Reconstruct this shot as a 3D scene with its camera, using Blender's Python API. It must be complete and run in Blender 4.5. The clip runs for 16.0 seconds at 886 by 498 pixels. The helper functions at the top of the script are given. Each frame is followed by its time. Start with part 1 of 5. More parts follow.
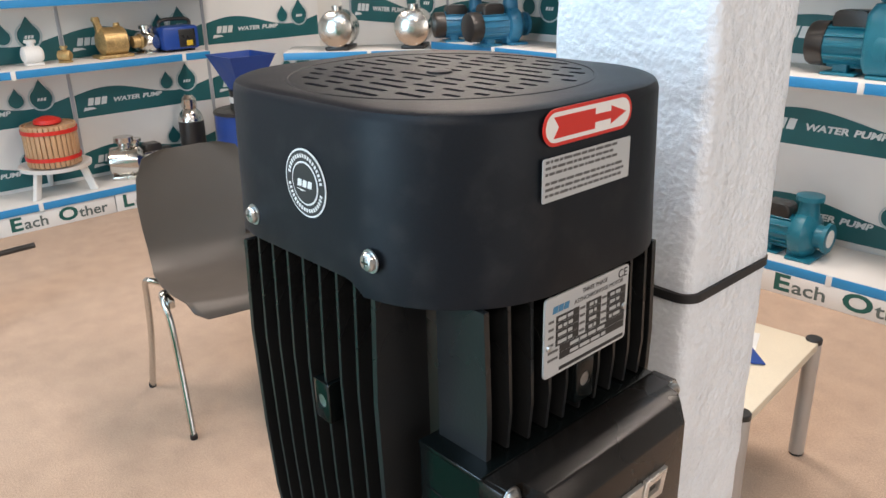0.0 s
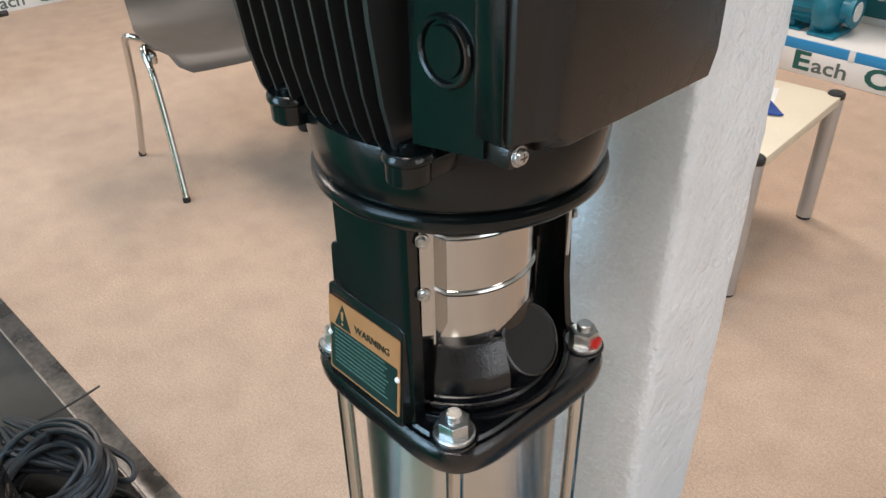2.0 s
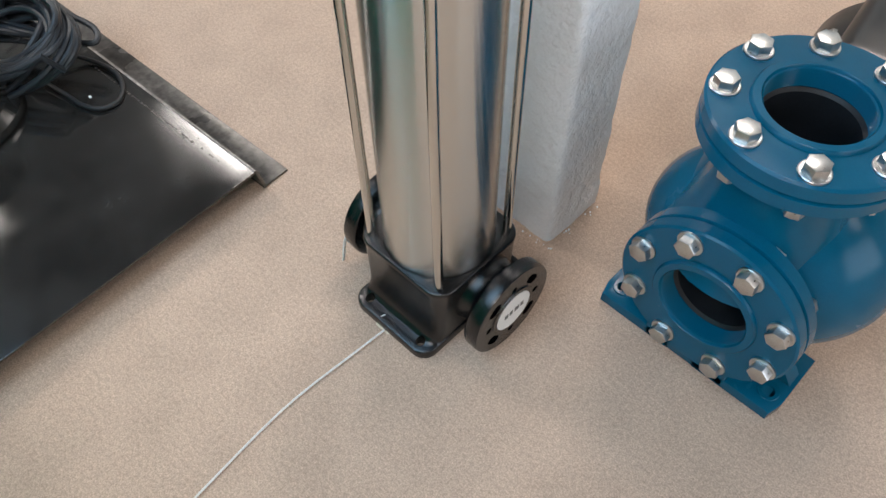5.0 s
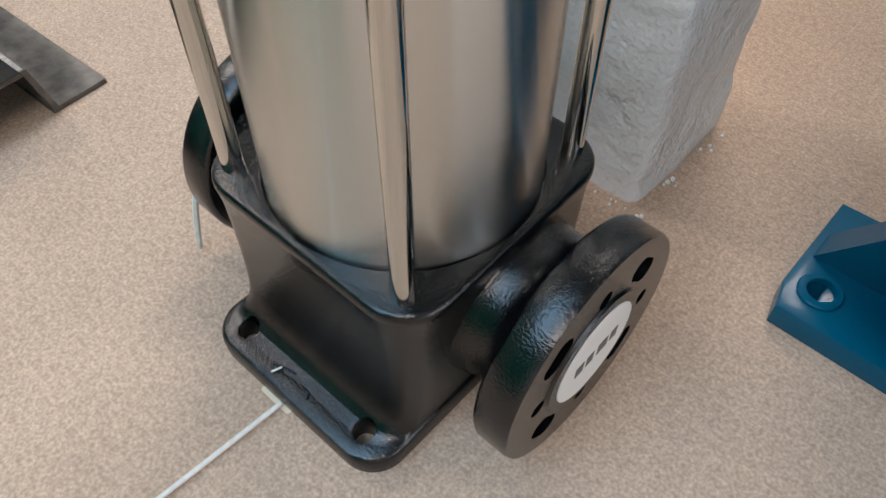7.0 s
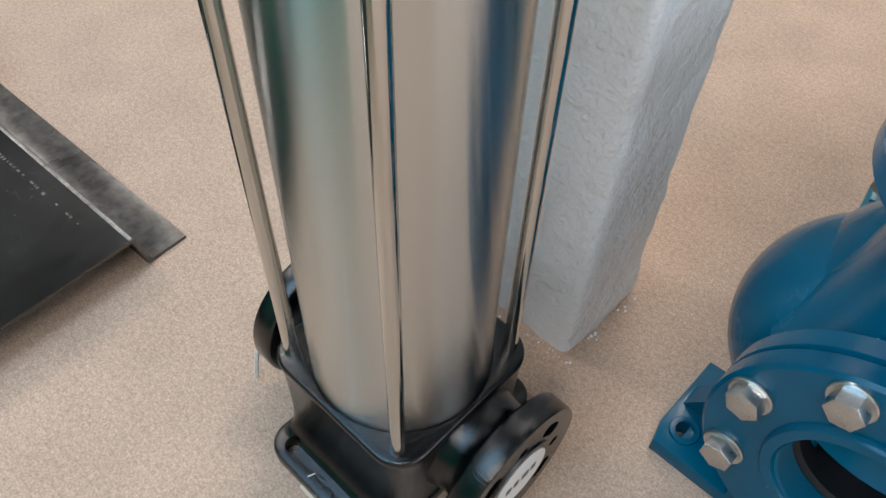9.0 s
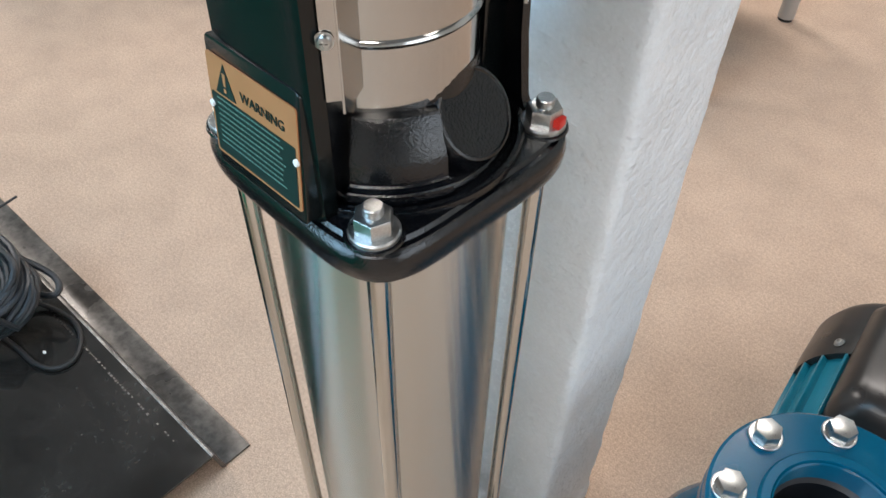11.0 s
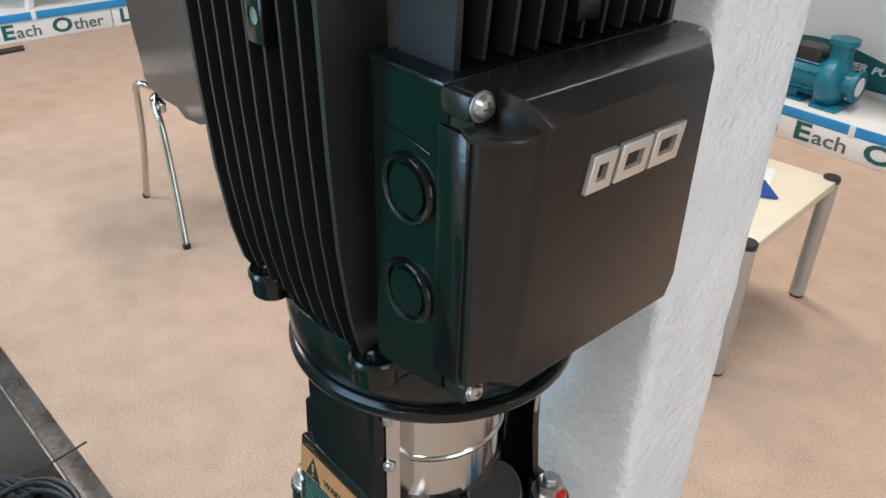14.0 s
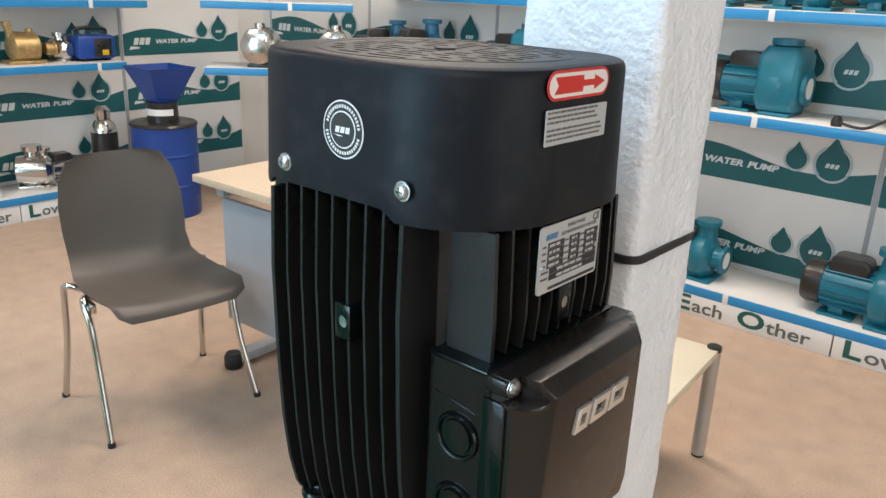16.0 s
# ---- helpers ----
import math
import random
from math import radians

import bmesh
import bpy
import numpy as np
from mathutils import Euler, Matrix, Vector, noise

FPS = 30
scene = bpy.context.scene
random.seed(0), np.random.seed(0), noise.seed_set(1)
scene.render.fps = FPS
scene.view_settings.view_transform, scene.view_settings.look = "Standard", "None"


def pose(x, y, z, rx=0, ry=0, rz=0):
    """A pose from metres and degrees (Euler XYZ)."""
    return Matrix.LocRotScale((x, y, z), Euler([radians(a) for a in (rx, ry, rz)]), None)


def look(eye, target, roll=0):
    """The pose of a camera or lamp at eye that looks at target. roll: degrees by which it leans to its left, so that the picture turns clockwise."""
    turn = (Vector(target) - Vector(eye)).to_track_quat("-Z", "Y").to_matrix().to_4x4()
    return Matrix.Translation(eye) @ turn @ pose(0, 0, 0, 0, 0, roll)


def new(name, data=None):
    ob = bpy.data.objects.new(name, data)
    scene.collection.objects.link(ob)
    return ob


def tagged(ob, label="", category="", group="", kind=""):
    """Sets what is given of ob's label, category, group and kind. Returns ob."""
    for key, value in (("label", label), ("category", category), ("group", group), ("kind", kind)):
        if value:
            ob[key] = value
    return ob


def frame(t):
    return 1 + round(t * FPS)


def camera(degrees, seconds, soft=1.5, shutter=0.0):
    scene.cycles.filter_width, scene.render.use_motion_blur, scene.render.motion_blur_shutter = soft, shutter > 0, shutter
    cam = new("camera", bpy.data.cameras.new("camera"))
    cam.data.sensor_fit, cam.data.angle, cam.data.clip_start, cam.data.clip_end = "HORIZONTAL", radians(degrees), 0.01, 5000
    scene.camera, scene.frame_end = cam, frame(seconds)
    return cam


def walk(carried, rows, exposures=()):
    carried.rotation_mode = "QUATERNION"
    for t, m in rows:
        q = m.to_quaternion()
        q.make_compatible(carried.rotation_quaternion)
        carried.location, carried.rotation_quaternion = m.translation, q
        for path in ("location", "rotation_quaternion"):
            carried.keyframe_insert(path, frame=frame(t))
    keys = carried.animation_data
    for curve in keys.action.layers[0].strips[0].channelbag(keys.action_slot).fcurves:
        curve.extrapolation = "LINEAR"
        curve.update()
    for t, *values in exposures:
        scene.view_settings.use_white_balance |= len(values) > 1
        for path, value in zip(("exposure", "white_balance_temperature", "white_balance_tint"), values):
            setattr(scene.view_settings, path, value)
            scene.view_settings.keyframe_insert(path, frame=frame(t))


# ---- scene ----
cam = camera(58.9, 16.0)
PATH = [
    (0, (0.333, -0.317, 1.415), (-1.049, 0.942, 0.704), -1.3),
    (0.5, (0.34, -0.319, 1.372), (-1.038, 0.929, 0.635), -1.1),
    (1, (0.344, -0.319, 1.317), (-1.017, 0.913, 0.523), -0.9),
    (1.5, (0.336, -0.318, 1.256), (-0.985, 0.876, 0.344), -0.9),
    (2, (0.33, -0.312, 1.186), (-0.914, 0.805, 0.088), -1.1),
    (2.2, (0.328, -0.308, 1.149), (-0.848, 0.755, -0.069), -0.7),
    (2.5, (0.326, -0.307, 1.107), (-0.776, 0.68, -0.239), -1.1),
    (2.7, (0.328, -0.31, 1.083), (-0.73, 0.634, -0.328), -1.2),
    (3, (0.33, -0.316, 1.045), (-0.66, 0.57, -0.45), -1.1),
    (3.5, (0.335, -0.347, 1.017), (-0.551, 0.491, -0.567), 0.0),
    (4, (0.371, -0.38, 1.003), (-0.467, 0.428, -0.623), 0.2),
    (4.5, (0.448, -0.439, 1.011), (-0.385, 0.38, -0.612), -0.3),
    (5, (0.462, -0.452, 0.983), (-0.374, 0.377, -0.634), -1.2),
    (5.2, (0.425, -0.418, 0.913), (-0.409, 0.418, -0.701), -1.1),
    (7.3, (0.216, -0.207, 0.421), (-0.614, 0.718, -1.146), 0.3),
    (7.5, (0.216, -0.207, 0.418), (-0.627, 0.716, -1.143), 0.0),
    (8, (0.212, -0.206, 0.421), (-0.64, 0.728, -1.129), 0.6),
    (8.5, (0.233, -0.22, 0.495), (-0.625, 0.71, -1.054), 1.0),
    (9, (0.261, -0.241, 0.7), (-0.592, 0.701, -0.845), 2.1),
    (9.5, (0.29, -0.246, 0.882), (-0.575, 0.685, -0.662), 1.9),
    (9.8, (0.306, -0.252, 0.958), (-0.573, 0.677, -0.58), 1.5),
    (10, (0.31, -0.258, 0.996), (-0.569, 0.681, -0.535), 1.8),
    (10.2, (0.309, -0.257, 1.032), (-0.584, 0.697, -0.482), 1.7),
    (12.3, (0.25, -0.22, 1.125), (-0.84, 0.791, -0.212), 1.1),
    (12.5, (0.261, -0.229, 1.142), (-0.849, 0.793, -0.171), 1.1),
    (13, (0.284, -0.239, 1.183), (-0.88, 0.819, -0.052), 1.2),
    (13.5, (0.302, -0.257, 1.229), (-0.919, 0.841, 0.087), 1.5),
    (14, (0.319, -0.277, 1.273), (-0.959, 0.862, 0.238), 1.6),
    (14.5, (0.344, -0.301, 1.312), (-0.987, 0.878, 0.397), 1.4),
    (15, (0.377, -0.339, 1.35), (-0.991, 0.879, 0.548), 1.1),
    (15.5, (0.401, -0.397, 1.375), (-0.95, 0.898, 0.67), 1.1),
    (16, (0.358, -0.427, 1.393), (-0.873, 1.013, 0.75), 2.2),
]
EXPOSURES = [(0, -0.12, 7100, 18), (1.5, -0.10, 7000, 17), (2.5, -0.11, 6750, 14), (3.5, -0.10, 6600, 14), (5, -0.10, 6450, 13), (7.5, -0.03, 6450, 13), (8.5, -0.02, 6400, 12), (9, -0.09, 6350, 12), (10, -0.03, 6300, 11), (12.5, -0.08, 6650, 14), (13.2, -0.16, 6650, 14), (14.5, 0.0, 6600, 14), (16, -0.15, 7050, 15)]
walk(cam, [(t, look(eye, target, roll)) for t, eye, target, roll in PATH], EXPOSURES)

# ---- light ----
world = bpy.data.worlds.new("world")
scene.world = world
world.use_nodes = True
sky = world.node_tree.nodes.new("ShaderNodeTexSky")
sky.sky_type, sky.sun_disc, sky.sun_elevation, sky.sun_rotation = "NISHITA", False, radians(40), radians(160)
world.node_tree.links.new(sky.outputs[0], world.node_tree.nodes["Background"].inputs[0])
world.node_tree.nodes["Background"].inputs[1].default_value = 0.12


def area_lamp(name, eye, target, sx, sy, watts, colour):
    la = bpy.data.lights.new(name, "AREA")
    la.shape, la.size, la.size_y, la.energy, la.color = "RECTANGLE", sx, sy, watts, colour
    ob = new(name, la)
    ob.matrix_world = look(eye, target)
    return ob


# daylight in the south window opening, lamps of the ceiling panels
area_lamp("window_light_south", (-1.25, -3.93, 1.45), (-1.25, 0, 1.45), 1.9, 2.2, 135, (0.42, 0.75, 1.0))
# unseen fill lamp at the east wall, added to brighten the +x faces
area_lamp("fill_light_east", (3.93, 0.2, 1.55), (0, 0.2, 1.3), 2.3, 1.9, 38, (0.9, 0.96, 1.0))
PANELS = [(-3.0, -0.45), (-2.4, 2.3), (-0.6, 2.0), (1.3, -1.9), (2.6, 0.9)]
for px, py in PANELS:
    area_lamp("ceiling_panel_light", (px, py, 2.925), (px, py + 0.0001, 0), 1.15, 0.55, 14 if px > 2 else 47, (1.0, 0.935, 0.86))
# blue overhead lamp added for the blue highlights; the ceiling has no opening
area_lamp("blue_overhead_fill", (-0.45, -1.9, 2.99), (-0.45, -1.8999, 0), 1.6, 2.4, 70, (0.44, 0.73, 1.0))


# ---- materials ----
def material(name, colour, rough=0.5, metal=0.0, grain=0.0, grain_scale=200.0, stain=0.12, stain_scale=6.0, bump=0.0, bump_scale=300.0,
             coat=0.0, rough_var=0.08, spec=0.5, stretch=None, aniso=0.0, dust=0.0, dust_scale=40.0, detail=3.0, relief=0.0, relief_scale=40.0, fleck=0.0, fleck_scale=120.0):
    m = bpy.data.materials.new(name)
    m.use_nodes = True
    nt = m.node_tree
    b = nt.nodes["Principled BSDF"]
    tc = nt.nodes.new("ShaderNodeTexCoord")
    mp = nt.nodes.new("ShaderNodeMapping")
    nt.links.new(tc.outputs["Object"], mp.inputs[0])
    if stretch:
        mp.inputs["Scale"].default_value = stretch

    def noise_node(scale, detail=4.0):
        n = nt.nodes.new("ShaderNodeTexNoise")
        n.inputs["Scale"].default_value, n.inputs["Detail"].default_value = scale, detail
        nt.links.new(mp.outputs[0], n.inputs["Vector"])
        return n

    big, fine = noise_node(stain_scale), noise_node(grain_scale, detail)

    def spread(src, lo, hi):
        r = nt.nodes.new("ShaderNodeMapRange")
        r.inputs["From Min"].default_value, r.inputs["From Max"].default_value = 0.3, 0.7
        r.inputs["To Min"].default_value, r.inputs["To Max"].default_value = lo, hi
        nt.links.new(src.outputs[0], r.inputs[0])
        return r

    def product(p, q):
        mul = nt.nodes.new("ShaderNodeMath")
        mul.operation = "MULTIPLY"
        nt.links.new(p.outputs[0], mul.inputs[0]), nt.links.new(q.outputs[0], mul.inputs[1])
        return mul

    mul = product(spread(big, 1 - stain, 1 + stain), spread(fine, 1 - grain, 1 + grain))
    if fleck:
        mul = product(mul, spread(noise_node(fleck_scale, 5.0), 1 - fleck, 1 + fleck))
    vm = nt.nodes.new("ShaderNodeVectorMath")
    vm.operation = "SCALE"
    vm.inputs[0].default_value = colour
    nt.links.new(mul.outputs[0], vm.inputs["Scale"])
    if dust:
        dn = noise_node(dust_scale, 8.0)
        dr = nt.nodes.new("ShaderNodeMapRange")
        dr.inputs["From Min"].default_value, dr.inputs["From Max"].default_value, dr.inputs["To Max"].default_value = 0.5, 0.75, dust
        nt.links.new(dn.outputs[0], dr.inputs[0])
        mx = nt.nodes.new("ShaderNodeMix")
        mx.data_type = "RGBA"
        mx.inputs[7].default_value = (0.32, 0.30, 0.27, 1)
        nt.links.new(dr.outputs[0], mx.inputs[0])
        nt.links.new(vm.outputs[0], mx.inputs[6])
        nt.links.new(mx.outputs[2], b.inputs["Base Color"])
    else:
        nt.links.new(vm.outputs[0], b.inputs["Base Color"])
    rr = spread(big, max(0.02, rough - rough_var), min(1, rough + rough_var))
    nt.links.new(rr.outputs[0], b.inputs["Roughness"])
    b.inputs["Metallic"].default_value = metal
    b.inputs["Coat Weight"].default_value = coat
    b.inputs["Coat Roughness"].default_value = 0.12
    b.inputs["Specular IOR Level"].default_value = spec
    if aniso:
        b.inputs["Anisotropic"].default_value = aniso
        b.inputs["Anisotropic Rotation"].default_value = 0.25
        tg = nt.nodes.new("ShaderNodeTangent")
        tg.direction_type, tg.axis = "RADIAL", "Z"
        nt.links.new(tg.outputs[0], b.inputs["Tangent"])
    if bump:
        bn = nt.nodes.new("ShaderNodeBump")
        bn.inputs["Strength"].default_value, bn.inputs["Distance"].default_value = 1.0, bump
        h = noise_node(bump_scale, 3.0)
        nt.links.new(h.outputs[0], bn.inputs["Height"])
        nt.links.new(bn.outputs[0], b.inputs["Normal"])
        if relief:
            br = nt.nodes.new("ShaderNodeBump")
            br.inputs["Strength"].default_value, br.inputs["Distance"].default_value = 1.0, relief
            nt.links.new(noise_node(relief_scale, 2.0).outputs[0], br.inputs["Height"])
            nt.links.new(br.outputs[0], bn.inputs["Normal"])
    return m


COVER = material("satin_black_plastic", (0.0056, 0.0078, 0.0114), 0.48, grain=0.1, grain_scale=900, stain=0.15, bump=0.00006, bump_scale=1500, spec=0.21, dust=0.03, dust_scale=60)
PAINT = material("gloss_black_paint", (0.0030, 0.0046, 0.0047), 0.18, grain=0.15, grain_scale=500, stain=0.25, bump=0.00011, bump_scale=420, spec=0.42)
FINBLACK = material("black_fin_paint", (0.0130, 0.0138, 0.0145), 0.32, spec=0.5, stain=0.2, bump=0.0001, bump_scale=600)
LID = material("black_lid_paint", (0.0125, 0.0102, 0.0088), 0.27, grain=0.25, grain_scale=1200, stain=0.15, bump=0.00013, bump_scale=900, spec=0.45)
CAST = material("black_cast_iron", (0.0020, 0.0024, 0.0034), 0.11, grain=0.35, grain_scale=500, stain=0.3, stain_scale=20, bump=0.00034, bump_scale=700, spec=0.65, rough_var=0.03)
STEEL = material("polished_sleeve_steel", (0.62, 0.61, 0.58), 0.21, 1.0, stain=0.06, stain_scale=10, rough_var=0.03, stretch=(1, 1, 0.05), aniso=1.0)
ROD = material("bright_steel_rod", (0.66, 0.64, 0.60), 0.1, 1.0, stain=0.05, rough_var=0.03)
GUARD = material("bright_steel_guard", (0.56, 0.55, 0.53), 0.14, 1.0, stain=0.05, rough_var=0.04)
ZINC = material("zinc_plated_bolt", (0.55, 0.55, 0.54), 0.33, 1.0, grain=0.1, grain_scale=800, stain=0.15, stain_scale=60)
BLUE = material("blue_valve_paint", (0.0, 0.086, 0.160), 0.20, spec=0.24, grain=0.04, grain_scale=400, stain=0.08, stain_scale=15, bump=0.00006, bump_scale=220)
TEAL = material("teal_pump_paint", (0.004, 0.15, 0.22), 0.34, grain=0.05, stain=0.1, stain_scale=12, bump=0.0002, bump_scale=200)
SHELFBLUE = material("blue_shelf_edge", (0.015, 0.24, 0.52), 0.35, stain=0.05)
BARREL = material("blue_drum_plastic", (0.006, 0.05, 0.26), 0.35, stain=0.1)
WHITEPAINT = material("white_shelf_paint", (0.72, 0.71, 0.69), 0.5, grain=0.03, stain=0.05, stain_scale=3)
BANNER = material("white_printed_banner", (0.73, 0.72, 0.70), 0.45, stain=0.04, stain_scale=2)
TEALPRINT = material("dark_teal_print", (0.004, 0.105, 0.115), 0.45, stain=0.08, stain_scale=4)
PALEPRINT = material("pale_print", (0.66, 0.70, 0.70), 0.45, stain=0.03)
RINGPRINT = material("pale_teal_print", (0.46, 0.54, 0.55), 0.45, stain=0.03)
GREENPRINT = material("green_letter_print", (0.006, 0.10, 0.085), 0.45, stain=0.05)
GREYPRINT = material("grey_letter_print", (0.10, 0.13, 0.125), 0.45, stain=0.05)
WALLPAINT = material("white_wall_paint", (0.70, 0.68, 0.64), 0.8, grain=0.03, stain=0.05, stain_scale=2, bump=0.0004, bump_scale=120)
CEILING = material("grey_ceiling_paint", (0.20, 0.20, 0.20), 0.8, grain=0.03, stain=0.05, stain_scale=2)
# near-black colour that stands for the shade inside the valve bores
BORESHADE = material("dark_bore_shade", (0.008, 0.010, 0.013), 0.5, grain=0.3, grain_scale=300, stain=0.3, stain_scale=30)
# colour of the unseen panels that give the steel its green reflections
GREENREFLECT = material("green_reflection_panel", (0.0, 0.38, 0.27), 0.5, grain=0.03, stain=0.06, stain_scale=2)
COLUMN = material("rough_white_column_paint", (0.82, 0.87, 0.92), 0.32, grain=0.03, grain_scale=300, stain=0.05, stain_scale=14, bump=0.0017, bump_scale=210, rough_var=0.03, relief=0.0046, relief_scale=70)
BLACKRUBBER = material("black_rubber", (0.012, 0.012, 0.013), 0.55, grain=0.15, stain=0.15)
CABLE = material("dark_cable_sheath", (0.022, 0.026, 0.031), 0.42, grain=0.2, grain_scale=300, stain=0.25, stain_scale=25)
PLATE = material("black_plate_paint", (0.0160, 0.0154, 0.0145), 0.12, spec=0.95, grain=0.3, grain_scale=120, stain=0.5, stain_scale=9, rough_var=0.06, bump=0.0008, bump_scale=5, dust=0.045, dust_scale=260)
PLATEWORN = material("worn_black_steel", (0.110, 0.102, 0.094), 0.34, 0.5, grain=0.35, grain_scale=90, stain=0.4, stain_scale=10, rough_var=0.12)
EDGEWEAR = material("bare_worn_edge", (0.30, 0.28, 0.26), 0.4, 0.6, grain=0.3, grain_scale=200, stain=0.4, stain_scale=30)
CHAIRSHELL = material("grey_chair_plastic", (0.090, 0.077, 0.066), 0.45, grain=0.08, grain_scale=700, stain=0.06, bump=0.0001, bump_scale=900)
CHROME = material("chrome_tube", (0.62, 0.60, 0.57), 0.16, 1.0, stain=0.06)
BEECH = material("pale_beech_top", (0.68, 0.53, 0.38), 0.4, grain=0.08, grain_scale=60, stain=0.06, stain_scale=4, stretch=(1, 12, 1))
CREAM = material("cream_table_top", (0.70, 0.62, 0.48), 0.4, grain=0.03, stain=0.05)
GREYMETAL = material("grey_metal_paint", (0.36, 0.38, 0.41), 0.4, stain=0.06)
ALU = material("matt_aluminium_leg", (0.50, 0.49, 0.48), 0.4, 0.6, stain=0.06)
STICKER = material("silver_label", (0.50, 0.52, 0.53), 0.4, 0.2, stain=0.04)
WHITESTICK = material("white_sticker", (0.78, 0.78, 0.76), 0.4, stain=0.03)
INK = material("black_ink", (0.02, 0.02, 0.02), 0.5, stain=0.05)
FADEDINK = material("grey_ink", (0.10, 0.10, 0.10), 0.5, stain=0.05)
BLUEINK = material("blue_ink", (0.05, 0.2, 0.35), 0.5, stain=0.05)
RED = material("red_sticker", (0.62, 0.025, 0.015), 0.4, stain=0.05)
COPPER = material("copper_warning_plate", (0.50, 0.22, 0.09), 0.4, 0.3, stain=0.08, stain_scale=40)
WARNINK = material("green_black_ink", (0.004, 0.020, 0.016), 0.4, stain=0.05)
WARNTEXT = material("pale_green_ink", (0.09, 0.20, 0.165), 0.4, stain=0.05)
SILVERLETTER = material("silver_raised_mark", (0.70, 0.68, 0.64), 0.3, 0.7, stain=0.05)
WOOD = material("press_wood", (0.52, 0.31, 0.17), 0.5, grain=0.12, grain_scale=60, stain=0.12, stretch=(6, 6, 1))
BRASS = material("brass_casting", (0.48, 0.33, 0.15), 0.45, 0.7, grain=0.2, grain_scale=120, stain=0.2, stain_scale=25)
STAINLESS = material("stainless_housing", (0.66, 0.64, 0.60), 0.22, 1.0, stain=0.1, stain_scale=15)
BLACKPLASTIC = material("black_plastic_box", (0.022, 0.020, 0.019), 0.34, grain=0.1, stain=0.15, stain_scale=15)
DIRTYBLUE = material("bright_blue_cover", (0.02, 0.17, 0.30), 0.35, stain=0.12, stain_scale=30)
CORD = material("white_cord", (0.70, 0.69, 0.66), 0.7, grain=0.1, stain=0.08)
YELLOW = material("yellow_sticker", (0.65, 0.42, 0.03), 0.4, stain=0.05)
GLASS = material("window_frame_white", (0.75, 0.75, 0.74), 0.4, stain=0.04)

# the floor: short beige carpet with flecks and soft worn patches
FLOOR = material("beige_carpet", (0.502, 0.372, 0.286), 0.95, grain=0.22, grain_scale=430, stain=0.075, stain_scale=10.0, fleck=0.12, fleck_scale=170, bump=0.0004, bump_scale=520, rough_var=0.04, spec=0.12, detail=2.0)


# ---- mesh helpers ----
def finish(bm, smooth=35):
    me = bpy.data.meshes.new("mesh")
    bmesh.ops.recalc_face_normals(bm, faces=bm.faces)
    bm.to_mesh(me)
    bm.free()
    me.shade_smooth()
    me.set_sharp_from_angle(angle=radians(smooth))
    return me


def part(name, bm, mat, parent=None, label="", at=None, smooth=35):
    me = bm if isinstance(bm, bpy.types.Mesh) else finish(bm, smooth)
    if not me.materials:
        me.materials.append(mat)
    ob = new(name, me)
    if parent:
        ob.parent = parent
    if at is not None:
        ob.matrix_local = at
    if label:
        ob["label"] = label
    return ob


def thing(name, label, category, at=None, group="", kind=""):
    ob = new(name)
    ob.empty_display_size = 0.05
    if at is not None:
        ob.matrix_world = at
    return tagged(ob, label, category, group, kind)


def solid(name, bm, mat, label, category="", at=None, group="", kind="", smooth=35):
    ob = part(name, bm, mat, None, "", at, smooth)
    return tagged(ob, label, category, group, kind)


def box(x0, x1, y0, y1, z0, z1, bevel=0.0, seg=2, bm=None):
    b = bmesh.new()
    bmesh.ops.create_cube(b, size=1, matrix=Matrix.Translation(((x0 + x1) / 2, (y0 + y1) / 2, (z0 + z1) / 2)) @ Matrix.Diagonal((x1 - x0, y1 - y0, z1 - z0, 1)))
    if bevel:
        bmesh.ops.bevel(b, geom=b.edges[:], offset=bevel, segments=seg, profile=0.5, affect="EDGES")
    return join(bm, b)


def join(bm, b, m=None):
    """b goes into bm (or is given back as it is), moved by m."""
    if m is not None:
        b.transform(m)
    if bm is None:
        return b
    me = bpy.data.meshes.new("tmp")
    b.to_mesh(me)
    b.free()
    bm.from_mesh(me)
    bpy.data.meshes.remove(me)
    return bm


def loft(rings, close=True, bm=None):
    """A skin over rings of points, capped at both ends."""
    b = bmesh.new()
    rows = [[b.verts.new(p) for p in ring] for ring in rings]
    n = len(rows[0])
    for r0, r1 in zip(rows, rows[1:]):
        for i in range(n):
            b.faces.new((r0[i], r0[(i + 1) % n], r1[(i + 1) % n], r1[i]))
    if close:
        b.faces.new(rows[0][::-1])
        b.faces.new(rows[-1])
    return join(bm, b)


def lathe(profile, seg=48, bm=None, m=None, close=True):
    """profile: (radius, z) pairs from the bottom up."""
    rings = [[(r * math.cos(2 * math.pi * i / seg), r * math.sin(2 * math.pi * i / seg), z) for i in range(seg)] for r, z in profile]
    b = loft(rings, close)
    if m is not None:
        b.transform(m)
    return join(bm, b)


def prism(points, z0, z1, bevel=0.0, bm=None, m=None, seg=2):
    b = loft([[(x, y, z0) for x, y in points], [(x, y, z1) for x, y in points]])
    if bevel:
        es = [e for e in b.edges if abs(e.verts[0].co.z - e.verts[1].co.z) < 1e-7]
        bmesh.ops.bevel(b, geom=es, offset=bevel, segments=seg, profile=0.5, affect="EDGES")
    if m is not None:
        b.transform(m)
    return join(bm, b)


